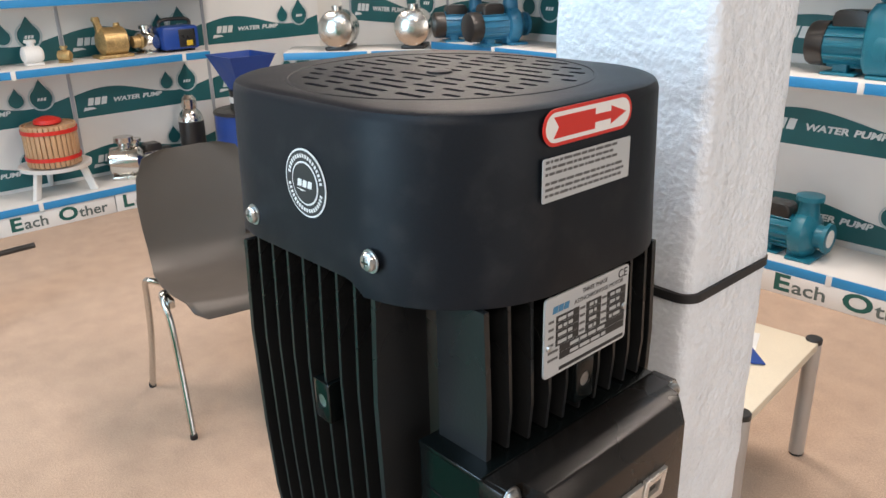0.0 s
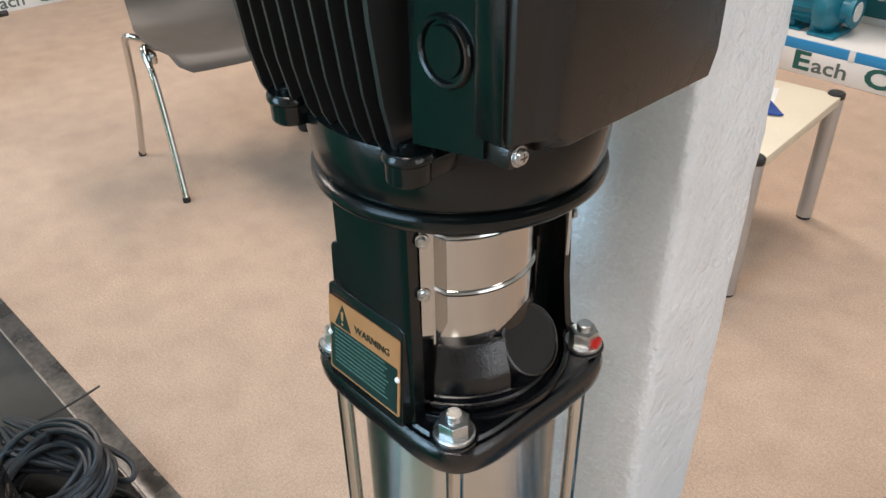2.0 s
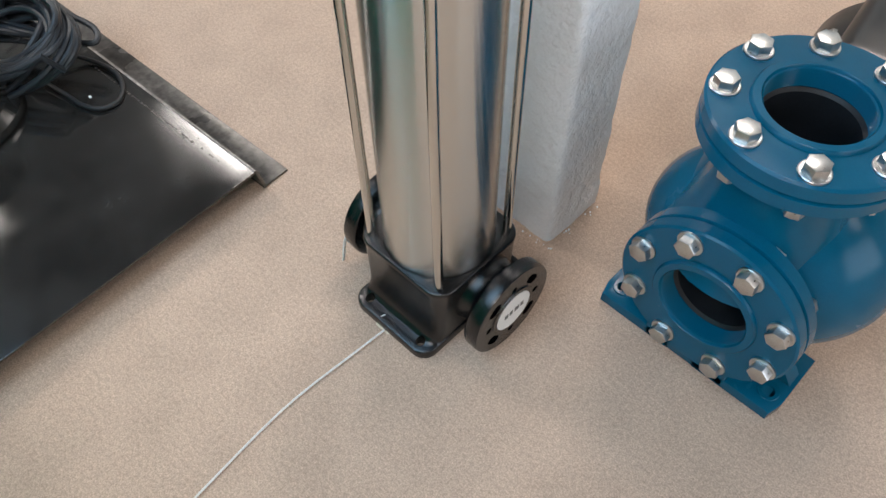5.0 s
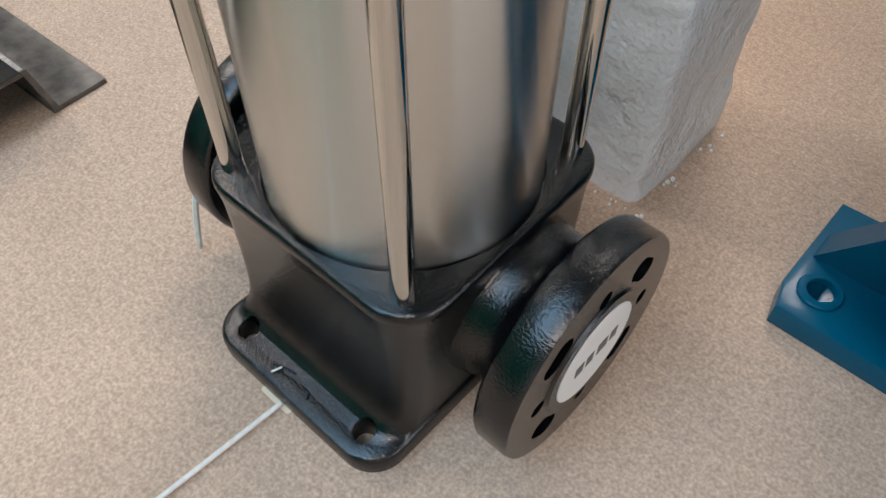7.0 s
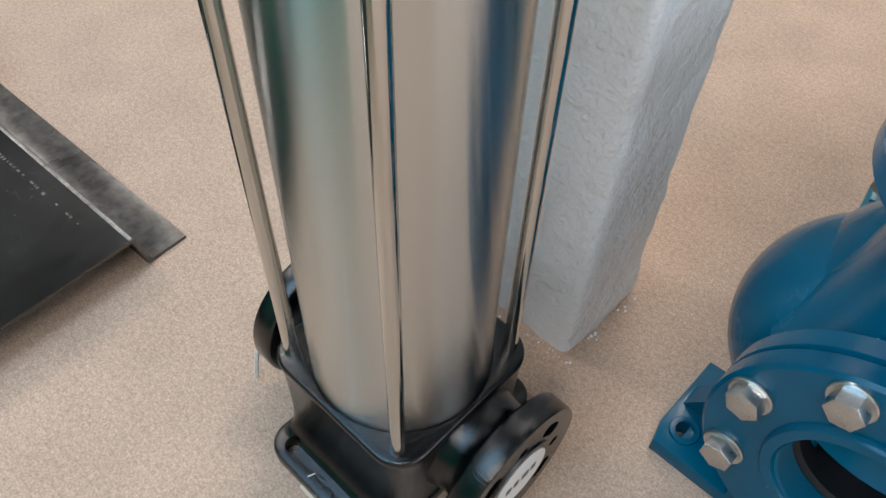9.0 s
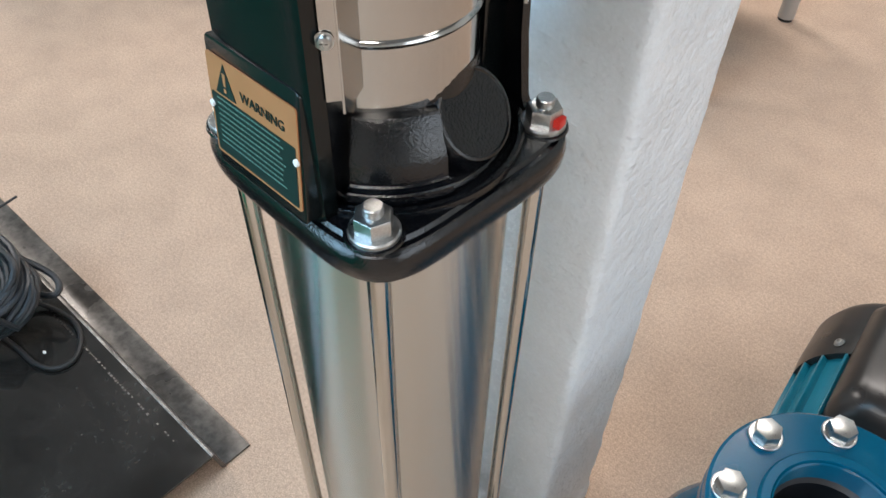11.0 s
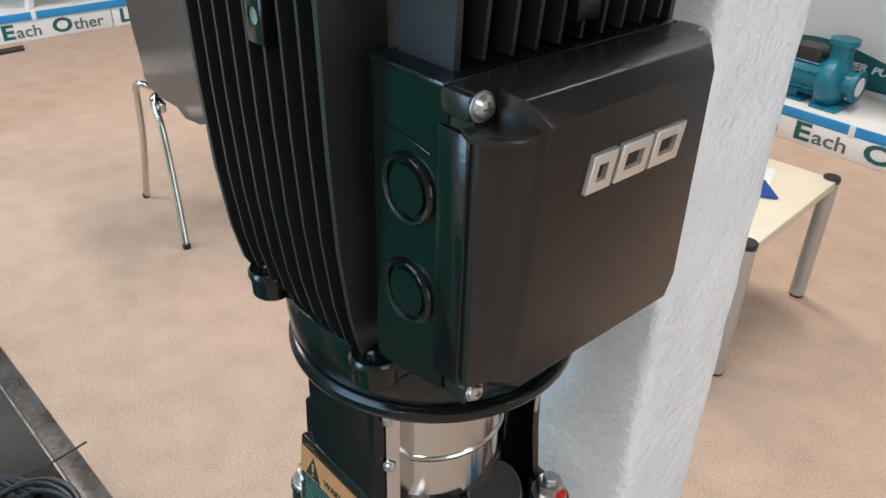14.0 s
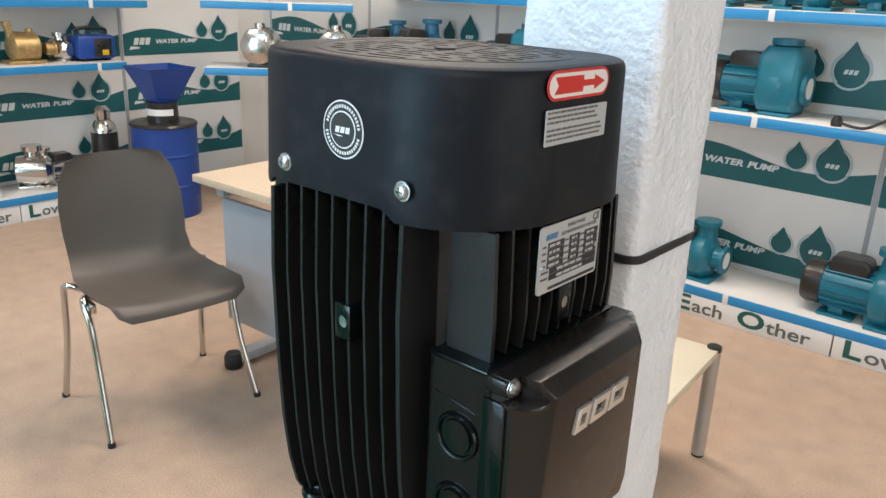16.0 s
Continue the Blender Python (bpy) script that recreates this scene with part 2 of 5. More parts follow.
def rounded(hx, hy, r, n=8, cx=0.0, cy=0.0):
    pts = []
    for k, (sx, sy) in enumerate(((1, 1), (-1, 1), (-1, -1), (1, -1))):
        for i in range(n + 1):
            a = math.pi / 2 * (k + i / n)
            pts.append((cx + sx * (hx - r) + r * math.cos(a), cy + sy * (hy - r) + r * math.sin(a)))
    return pts


def squircle(a, p, n=96):
    out = []
    for i in range(n):
        t = 2 * math.pi * i / n
        c, s = math.cos(t), math.sin(t)
        r = a / (abs(c) ** p + abs(s) ** p) ** (1 / p)
        out.append((r * c, r * s))
    return out


def circle(r, n=32, cx=0.0, cy=0.0):
    return [(cx + r * math.cos(2 * math.pi * i / n), cy + r * math.sin(2 * math.pi * i / n)) for i in range(n)]


def tube(points, r, seg=8, bm=None, closed=False):
    pts = [Vector(p) for p in points]
    rings = []
    side = None
    for i, p in enumerate(pts):
        d = (pts[min(i + 1, len(pts) - 1)] - pts[max(i - 1, 0)]).normalized()
        if side is None:
            side = d.orthogonal().normalized()
        side = (side - d * side.dot(d)).normalized()
        up = d.cross(side)
        rings.append([p + (side * math.cos(2 * math.pi * k / seg) + up * math.sin(2 * math.pi * k / seg)) * r for k in range(seg)])
    return loft(rings, True, bm)


def curve_through(points, steps=8):
    """Catmull-Rom points through the given ones."""
    P = [Vector(p) for p in points]
    P = [P[0] * 2 - P[1]] + P + [P[-1] * 2 - P[-2]]
    out = []
    for i in range(1, len(P) - 2):
        for k in range(steps):
            t = k / steps
            a, b, c, d = P[i - 1], P[i], P[i + 1], P[i + 2]
            out.append(0.5 * (2 * b + (c - a) * t + (2 * a - 5 * b + 4 * c - d) * t * t + (3 * b - a - 3 * c + d) * t ** 3))
    out.append(P[-2])
    return out


def carved(bm, cutter, smooth=35):
    """The mesh bm less the mesh cutter."""
    a, b = new("a", finish(bm, smooth)), new("b", finish(cutter, smooth))
    mod = a.modifiers.new("cut", "BOOLEAN")
    mod.operation, mod.object, mod.solver, mod.use_self = "DIFFERENCE", b, "EXACT", True
    dg = bpy.context.evaluated_depsgraph_get()
    dg.update()
    me = bpy.data.meshes.new_from_object(a.evaluated_get(dg))
    for o in (a, b):
        bpy.data.objects.remove(o)
    me.shade_smooth()
    me.set_sharp_from_angle(angle=radians(smooth))
    return me


def words(text, size, depth=0.0, shear=0.0, squash=1.0, bold=0.0):
    """A mesh of the words in the xy plane, from the left."""
    cu = bpy.data.curves.new("words", "FONT")
    cu.body, cu.size, cu.extrude, cu.shear = text, size, depth, shear
    cu.resolution_u, cu.offset = 3, bold
    ob = new("w", cu)
    dg = bpy.context.evaluated_depsgraph_get()
    dg.update()
    me = bpy.data.meshes.new_from_object(ob.evaluated_get(dg))
    bpy.data.objects.remove(ob)
    me.transform(Matrix.Diagonal((squash, 1, 1, 1)))
    return me


def on_plane(origin, right, up):
    """The pose whose x is right, whose y is up, and whose z looks out of the plane."""
    r, u = Vector(right).normalized(), Vector(up).normalized()
    m = Matrix.Identity(4)
    for i, v in enumerate((r, u, r.cross(u))):
        m.col[i][:3] = v
    m.translation = Vector(origin)
    return m


def hexagon(af):
    return [(af / math.sqrt(3) * math.cos(math.pi / 3 * i), af / math.sqrt(3) * math.sin(math.pi / 3 * i)) for i in range(6)]


def hex_bolt(af=0.024, height=0.011, washer=0.0165, stub=0.0, reach=0.005):
    """A hexagon head on its washer, standing on z = 0."""
    bm = lathe([(washer, 0), (washer, 0.0022), (washer - 0.001, 0.003)], 28)
    b = prism(hexagon(af), 0.003, 0.003 + height)
    top = [e for e in b.edges if e.verts[0].co.z > 0.003 + height * 0.9 and e.verts[1].co.z > 0.003 + height * 0.9]
    bmesh.ops.bevel(b, geom=top, offset=0.0014, segments=2, profile=0.5, affect="EDGES")
    bm = join(bm, b)
    if stub:
        lathe([(stub, 0.003 + height), (stub, 0.003 + reach + height), (stub * 0.88, 0.0038 + reach + height)], 20, bm)
    return bm


def pan_screw(r=0.0065):
    """A pan-head screw with a cross slot, standing on z = 0."""
    bm = lathe([(r * 1.25, 0), (r * 1.25, r * 0.15), (r, r * 0.18), (r, r * 0.45), (r * 0.8, r * 0.72), (r * 0.4, r * 0.82)], 24)
    cut = box(-r * 0.55, r * 0.55, -r * 0.1, r * 0.1, r * 0.5, r * 1.2)
    box(-r * 0.1, r * 0.1, -r * 0.55, r * 0.55, r * 0.5, r * 1.21, bm=cut)
    return carved(bm, cut)


def bars(rows, width, line, thick=0.0006, bm=None, lead=1.7, ragged=0.12):
    """Rows of plain bars that stand for small print, downwards from the origin."""
    b = bmesh.new() if bm is None else bm
    for k in range(rows):
        x = 0.0
        while x < width * (1 - ragged * random.random()):
            w = line * random.uniform(1.2, 4.5)
            box(x, min(x + w, width), -k * line * lead - line, -k * line * lead, 0, thick, bm=b)
            x += w + line * 0.7
    return b

# ---- the room ----
X0, X1, Y0, Y1, H = -4.62, 4.0, -4.0, 3.24, 3.0
solid("floor", box(X0 - 0.2, X1 + 0.2, Y0 - 0.2, Y1 + 0.2, -0.1, 0), FLOOR, "beige short-pile carpet floor with faint worn patches", "floor", kind="structure")
solid("ceiling", box(X0 - 0.2, X1 + 0.2, Y0 - 0.2, Y1 + 0.2, H, H + 0.1), CEILING, "plain grey ceiling", "ceiling", kind="structure")
solid("wall_west", box(X0 - 0.15, X0, Y0 - 0.2, Y1 + 0.2, 0, H), WALLPAINT, "white wall behind the shelves", "wall", kind="structure")
solid("wall_north", box(X0, X1, Y1, Y1 + 0.15, 0, H), WALLPAINT, "white wall behind the shelves", "wall", kind="structure")


def wall_with_opening(name, along, wall, thick, a0, a1, o0, o1, z0, z1, mat, label):
    """A wall along x or y with one window opening through it."""
    bm = bmesh.new()
    for lo, hi, b0, b1 in ((a0, o0, 0, H), (o1, a1, 0, H), (o0, o1, 0, z0), (o0, o1, z1, H)):
        if along == "x":
            box(lo, hi, wall - thick, wall, b0, b1, bm=bm)
        else:
            box(wall, wall + thick, lo, hi, b0, b1, bm=bm)
    return solid(name, bm, mat, label, "wall", kind="structure")


bm = bmesh.new()
for lo, hi, b0, b1 in ((X0, -2.22, 0, H), (-0.28, X1, 0, H), (-2.22, -0.28, 0, 0.32), (-2.22, -0.28, 2.58, H)):
    box(lo, hi, Y0 - 0.15, Y0, b0, b1, bm=bm)
solid("wall_south", bm, WALLPAINT, "white wall with a tall window opening", "wall", kind="structure")
for px in (-2.195, -0.305):
    solid("window_frame", box(px - 0.025, px + 0.025, Y0 - 0.11, Y0 - 0.04, 0.32, 2.58, 0.004), GLASS, "white upright of the window frame", "window", kind="structure")
# the opening in this unseen wall is added to hold the fill lamp
wall_with_opening("wall_east", "y", X1, 0.15, Y0, Y1, -1.0, 1.4, 0.55, 2.55, WALLPAINT, "unseen white wall with an opening added for the fill lamp")
# unseen panels added only for green and pale reflections in steel and paint
for x0, x1, top, mat, text in ((-1.75, -0.58, 0.95, GREENREFLECT, "unseen low green reflection panel"), (-0.58, -0.43, 0.95, WHITEPAINT, "unseen low white reflection panel"), (-0.43, 0.30, 0.72, GREENREFLECT, "unseen lower green reflection panel")):
    solid("reflection_panel", box(x0, x1, -0.93, -0.89, 0, top, 0.004), mat, text + " standing on the carpet", "wall", kind="structure")
for k, (px, py) in enumerate(PANELS):
    lamp = thing("ceiling_light", "flat white rectangular ceiling light panel", "lamp", pose(px, py, H), "ceiling lights")
    bm = bmesh.new()
    for a in ((-0.6, 0.6, -0.3, -0.28), (-0.6, 0.6, 0.28, 0.3), (-0.6, -0.58, -0.28, 0.28), (0.58, 0.6, -0.28, 0.28)):
        box(*a, -0.06, 0, bm=bm)
    part("frame_rim", bm, WHITEPAINT, lamp)

# the slim square column with rounded, thickly painted edges, and the black strap round it
col = []
for k in range(190):
    z = 0.011 * k if k < 160 else 1.749 + (H - 1.749) * (k - 159) / 30
    ring = []
    for i in range(4):
        c, d = [Vector(v) for v in (((1, 0), (0, 1)), ((0, 1), (-1, 0)), ((-1, 0), (0, -1)), ((0, -1), (1, 0)))[i]]
        hc, hd = (0.0690, 0.0625) if i % 2 == 0 else (0.0625, 0.0690)
        side = [(c, c * hc + d * (hd - 0.011) * (-1 + j / 6)) for j in range(13)]
        side += [((c * math.cos(a) + d * math.sin(a)), c * (hc - 0.011) + d * (hd - 0.011) + (c * math.cos(a) + d * math.sin(a)) * 0.011) for a in (math.pi / 8, math.pi / 4, 3 * math.pi / 8)]
        for n, p in side:
            q = Vector((p.x, p.y, z))
            rough_low = 1.0 + 1.2 * max(0.0, 1 - z / 0.5)
            e = rough_low * (0.0011 * noise.noise(q * 26) + 0.0009 * noise.noise(q * 11) + 0.0010 * noise.noise(q * 52))
            ring.append((p.x + n.x * e - 0.0035, p.y + n.y * e + 0.2345, z))
    col.append(ring)
solid("column", loft(col, False), COLUMN, "square column thickly coated in rough white paint", "column", kind="structure", smooth=60)
ring = lambda e, z: [(x, y, z + 0.004 * (0.06 - x)) for x, y in rounded(0.0690 + e, 0.0625 + e, 0.013 + e, 6, -0.0035, 0.2345)]
solid("strap", loft([ring(-0.002, 1.1650), ring(0.003, 1.1652), ring(0.003, 1.1722), ring(-0.002, 1.1724)], False), BLACKRUBBER, "thin black strap tied round the white column", "strap")

# ---- the vertical pump ----
pump = thing("vertical_pump", "tall vertical pump with black motor and bright steel sleeve", "pump")

# base casting: broad foot that sweeps up into a flat-sided body, flared rim, bolt holes
bm = loft([[(x, y, z) for x, y in rounded(hx, hy, r, 10)] for hx, hy, r, z in (
    (0.0735, 0.1078, 0.022, 0.0), (0.0752, 0.1096, 0.023, 0.0015), (0.0756, 0.1098, 0.023, 0.0130), (0.0750, 0.1088, 0.023, 0.0155), (0.0742, 0.1068, 0.022, 0.0166),
    (0.0736, 0.0985, 0.020, 0.0172), (0.0732, 0.0905, 0.019, 0.0190), (0.0732, 0.0858, 0.019, 0.0235), (0.0734, 0.0822, 0.018, 0.0300), (0.0738, 0.0796, 0.017, 0.0390),
    (0.0744, 0.0780, 0.016, 0.0520), (0.0756, 0.0772, 0.016, 0.0720), (0.0772, 0.0776, 0.018, 0.0950), (0.0788, 0.0790, 0.022, 0.1130), (0.0802, 0.0803, 0.025, 0.1225),
    (0.0816, 0.0816, 0.028, 0.1278), (0.0822, 0.0822, 0.029, 0.1312), (0.0820, 0.0820, 0.029, 0.1338), (0.0811, 0.0811, 0.029, 0.1355), (0.0797, 0.0797, 0.028, 0.1362))])
cut = lathe([(0.0772, 0.12), (0.0772, 0.15)], 64)
for hx in (-0.052, 0.052):
    for hy in (-0.0935, 0.0935):
        lathe([(0.0072, -0.01), (0.0072, 0.03)], 20, cut, Matrix.Translation((hx, hy, 0)))
base = part("base", carved(bm, cut), CAST, pump, "black cast iron base with a flared rim and foot")
for x, y, w, h, rz in ((0.006, -0.0985, 0.0090, 0.0016, 0), (0.0105, -0.1005, 0.0016, 0.0042, 35), (-0.014, -0.0970, 0.0180, 0.0014, 12), (-0.0165, -0.1010, 0.0012, 0.0060, -20)):
    part("cast_mark", box(-w / 2, w / 2, -h / 2, h / 2, 0.0168, 0.0182, 0.0004), CAST, base, "", pose(x, y, 0, 0, 0, rz))
part("paint_chip", box(-0.0006, 0.0006, -0.0035, 0.0035, 0.0180, 0.0186, 0.0002), WHITESTICK, base, "tiny white paint chip", pose(-0.0165, -0.1010, 0, 0, 0, -20))


def port(side):
    """A round pipe flange at the side of the base, with its slotted bolt holes."""
    m = Matrix.Translation((0, 0.006, 0.0745)) @ Euler((0, radians(90 * side), 0)).to_matrix().to_4x4()
    disc = lathe([(0.069, 0.107), (0.0715, 0.1085), (0.0730, 0.111), (0.0730, 0.1285), (0.0718, 0.131), (0.0405, 0.131), (0.039, 0.1325)], 72)
    cut = lathe([(0.021, 0.09), (0.021, 0.2)], 32)
    for k in range(4):
        a = radians(45 + 90 * k)
        for da in (-0.09, 0, 0.09):
            lathe([(0.0078, 0.1 - da * 0.001), (0.0078, 0.2 + da * 0.001)], 18, cut, Matrix.Translation((0.0515 * math.cos(a + da), 0.0515 * math.sin(a + da), 0)))
        a += radians(45)
        lathe([(0.0055, 0.1), (0.0055, 0.2)], 14, cut, Matrix.Translation((0.047 * math.cos(a), 0.047 * math.sin(a), 0)))
    me = carved(disc, cut)
    part("port_flange", me, CAST, base, "round cast flange with bolt holes", m)
    part("neck", lathe([(0.058, 0.045), (0.054, 0.070), (0.0495, 0.086), (0.0485, 0.094), (0.0510, 0.102), (0.0570, 0.1075)], 48), CAST, base, "", m)
    return m


mp = port(1)
part("port_sticker", lathe([(0.033, 0.1327), (0.033, 0.1333)], 40), WHITESTICK, base, "round white paper sticker", mp)
b = bmesh.new()
for k, (x, w) in enumerate(((-0.018, 0.007), (-0.008, 0.006), (0.002, 0.009), (0.014, 0.006))):
    box(-0.0045, 0.0045, x, x + w, 0.1333, 0.1336, bm=b)
part("sticker_mark", b, FADEDINK, base, "", mp)
port(-1)
solid("plastic_tie", tube(curve_through([(-0.118, -0.035, 0.128), (-0.128, -0.05, 0.09), (-0.137, -0.062, 0.05), (-0.14, -0.07, 0.004)], 6), 0.0022, 6), CORD, "thin white plastic tie hanging from the port flange", "tie")

part("sleeve", lathe([(0.0755, 0.128), (0.0755, 0.785)], 128), STEEL, pump, "brushed stainless steel outer sleeve")
for sx in (-1, 1):
    for sy in (-1, 1):
        part("stay_rod", lathe([(0.0062, 0.128), (0.0062, 0.80)], 24), ROD, pump, "bright steel stay rod", Matrix.Translation((0.0635 * sx, 0.066 * sy, 0)))
        nut = part("nut", hex_bolt(0.0188, 0.0104, 0.0140, 0.0056, 0.0046), ZINC, pump, "zinc hexagon nut on a washer", Matrix.Translation((0.0635 * sx, 0.066 * sy, 0.8038)) @ pose(0, 0, 0, 0, 0, 20 * sx + 8 * sy))
        if (sx, sy) == (1, 1):
            part("paint_mark", box(0.0080, 0.0132, -0.0042, 0.0042, 0.0020, 0.0085, 0.001), RED, nut, "dab of red paint", pose(0, 0, 0, 0, 0, -18))

# pump head: lower flange, dome, two arms, guard plates, upper ring
head = part("pump_head", loft([[(x, y, z) for x, y in squircle(r, l)] for r, l, z in ((0.0825, 5.0, 0.7780), (0.0850, 5.0, 0.7792), (0.0862, 5.0, 0.7830), (0.0866, 5.2, 0.792), (0.0854, 5.2, 0.798), (0.083, 5.2, 0.8005), (0.080, 5.2, 0.8005), (0.0785, 5.2, 0.803), (0.070, 5.2, 0.8032))]), CAST, pump, "black cast iron pump head")
part("deck", lathe([(0.0812, 0.8015), (0.0806, 0.8058), (0.0792, 0.8066), (0.0768, 0.8066), (0.0756, 0.8056), (0.0750, 0.8036), (0.0712, 0.8034), (0.0702, 0.8062), (0.0690, 0.8072), (0.0600, 0.8074)], 96), CAST, head)
for k in range(4):
    sx, sy = (1, 1, -1, -1)[k], (1, -1, 1, -1)[k]
    part("nut_seat", lathe([(0.0165, 0.8020), (0.0160, 0.8034), (0.0148, 0.8038)], 32), CAST, head, "", Matrix.Translation((0.0630 * sx, 0.0655 * sy, 0)))
part("dome", lathe([(0.066, 0.800), (0.0655, 0.808), (0.062, 0.815), (0.056, 0.832), (0.053, 0.850), (0.052, 0.861), (0.03, 0.863)], 64), CAST, head)


def shell(r0, r1, a0, a1, z0, z1, n=16):
    rings = []
    for i in range(n + 1):
        a = radians(a0 + (a1 - a0) * i / n)
        c, s = math.cos(a), math.sin(a)
        rings.append([(r0 * c, r0 * s, z0), (r1 * c, r1 * s, z0), (r1 * c, r1 * s, z1), (r0 * c, r0 * s, z1)])
    return loft(rings)


for base_angle in (-96, 84):
    sg = 1 if base_angle < 0 else -1
    west = 0.036 if sg > 0 else 0.027
    part("arm", loft([[(sg * x, sg * y, z) for x, y in ((-west, -0.068), (5e-3 - west, -0.0795), (0.0345, -0.0805), (0.0395, -0.0785), (0.0395, -0.0700), (0.0250, -0.0600), (0.0200, -0.050), (-west, -0.050))] for z in (0.799, 0.90, 0.958)]), PAINT, head, "", smooth=30)
    web = [(0.0, 0.799), (0.0, 0.9000), (-0.0020, 0.9052), (-0.0060, 0.9072), (-0.0100, 0.9062), (-0.0120, 0.9020), (-0.0145, 0.850), (-0.0190, 0.812), (-0.0240, 0.799)]
    part("web", loft([[(sg * (u - west + 0.002), sg * y, z) for u, z in web] for y in (-0.0745, -0.0680)]), CAST, head)
    part("rib", shell(0.05, 0.0785, base_angle + 29, base_angle + 34, 0.799, 0.955 if base_angle > 0 else 0.885), CAST, head)
for mid in (-6, 174):
    prof = [(0.0540, 0.850), (0.0540, 0.8865), (0.0550, 0.8875), (0.0555, 0.8890), (0.0550, 0.8905), (0.0540, 0.8915), (0.0540, 0.9285), (0.0550, 0.9295), (0.0555, 0.9310), (0.0550, 0.9325), (0.0540, 0.9335), (0.0540, 0.957)]
    rings = [[(r * math.cos(a), r * math.sin(a), z) for r, z in prof] + [(0.0525 * math.cos(a), 0.0525 * math.sin(a), 0.957), (0.0525 * math.cos(a), 0.0525 * math.sin(a), 0.850)] for a in (radians(mid - 74 + 148 * i / 30) for i in range(31))]
    part("guard_plate", loft(rings), GUARD, head, "bright steel coupling guard with two ridges", Matrix.Translation((-0.0018, -0.0020, 0)))
for rz in (0, 180):
    for my_ in (1, -1):
        tabm = pose(0, 0, 0, 0, 0, rz) @ Matrix.Diagonal((1, my_, 1, 1))
        pl = prism([(0.0393, -0.0692), (0.0405, -0.0704), (0.0444, -0.0642), (0.0430, -0.0632)], 0.874, 0.956, m=tabm)
        if my_ > 0:
            prism([(0.0438, -0.0640), (0.0446, -0.0632), (0.0330, -0.0420), (0.0320, -0.0424)], 0.866, 0.956, bm=pl, m=tabm)
        part("guard_tab", pl, GUARD, head, "bright steel tab")
        for z in (0.906, 0.944):
            sp = pose(0, 0, 0, 0, 0, rz) @ Vector((0.0418, my_ * -0.0692, z))
            nn = (pose(0, 0, 0, 0, 0, rz).to_3x3() @ Vector((0.707, my_ * -0.707, 0)))
            part("screw", pan_screw(0.0036), ZINC, head, "", on_plane(sp, (-nn.y, nn.x, 0), (0, 0, 1)))
mplug = Matrix.Translation((0.0155, 0.0065, 0.8065)) @ Euler((0, radians(55), radians(4))).to_matrix().to_4x4()
part("plug_boss", lathe([(0.050, 0.0), (0.043, 0.024), (0.0345, 0.038), (0.0290, 0.0455), (0.0268, 0.0500), (0.0262, 0.0535), (0.0252, 0.0552), (0.0238, 0.0556), (0.0228, 0.0548), (0.0100, 0.0548)], 56), CAST, head, "round cast plug boss", mplug)
for a0, a1 in ((-58, -14), (122, 166)):
    rings = []
    for i in range(13):
        a = radians(a0 + (a1 - a0) * i / 12)
        rings.append([(r * math.cos(a), r * math.sin(a), z) for r, z in ((0.048, 0.802), (0.0752, 0.802), (0.0750, 0.8120), (0.0742, 0.8130), (0.0702, 0.8136), (0.0692, 0.8146), (0.0684, 0.8262), (0.0672, 0.8290), (0.0600, 0.8480), (0.0585, 0.8500), (0.048, 0.8505))])
    part("pad", loft(rings), CAST, head)
part("top_ring", lathe([(0.086, 0.9555), (0.0912, 0.9562), (0.0936, 0.9585), (0.0946, 0.9620), (0.0940, 0.9650), (0.0915, 0.9672), (0.086, 0.968)], 96), PAINT, head)
# warning plate on its block
LEAN = on_plane((-0.003, -0.0852, 0.8415), (1, 0, 0.035), (-0.035, 0.10, 1))
blk = part("plate_block", prism(rounded(0.0395, 0.0385, 0.003, 3), -0.016, 0.0, 0.0012, m=LEAN), PAINT, head)
part("warning_plate", prism(rounded(0.0378, 0.0300, 0.002), 0, 0.0008), COPPER, blk, "copper-coloured warning plate with dark print", LEAN @ Matrix.Translation((0, 0, 0.0003)))
wm = LEAN @ Matrix.Translation((0, 0, 0.0012))
part("print_panel", prism(rounded(0.0358, 0.0180, 0.001, 4, 0, -0.0100), 0, 0.0003), WARNINK, blk, "", wm)
part("small_print", bars(9, 0.058, 0.0008, 0.0002, lead=4.2), WARNTEXT, blk, "", wm @ Matrix.Translation((-0.031, 0.0065, 0.0003)))
part("warning_triangle", prism([(-0.031, 0.0095), (-0.013, 0.0095), (-0.022, 0.0278)], 0, 0.0003), WARNINK, blk, "", wm)
part("exclamation_bar", prism([(-0.0230, 0.0155), (-0.0210, 0.0155), (-0.0206, 0.0225), (-0.0234, 0.0225)], 0.0003, 0.0005), COPPER, blk, "", wm)
part("exclamation_bar", prism([(-0.0230, 0.0118), (-0.0210, 0.0118), (-0.0210, 0.0138), (-0.0230, 0.0138)], 0.0003, 0.0005), COPPER, blk, "", wm)
part("warning_word", words("WARNING", 0.0076, 0.0002), WARNINK, blk, "", wm @ Matrix.Translation((-0.0085, 0.0135, 0.0003)))
for sx in (-0.0362, 0.0362):
    part("rivet", lathe([(0.0022, 0), (0.0018, 0.0012), (0.0008, 0.0016)], 12), WHITESTICK, blk, "", wm @ Matrix.Translation((sx, 0.0, 0)))

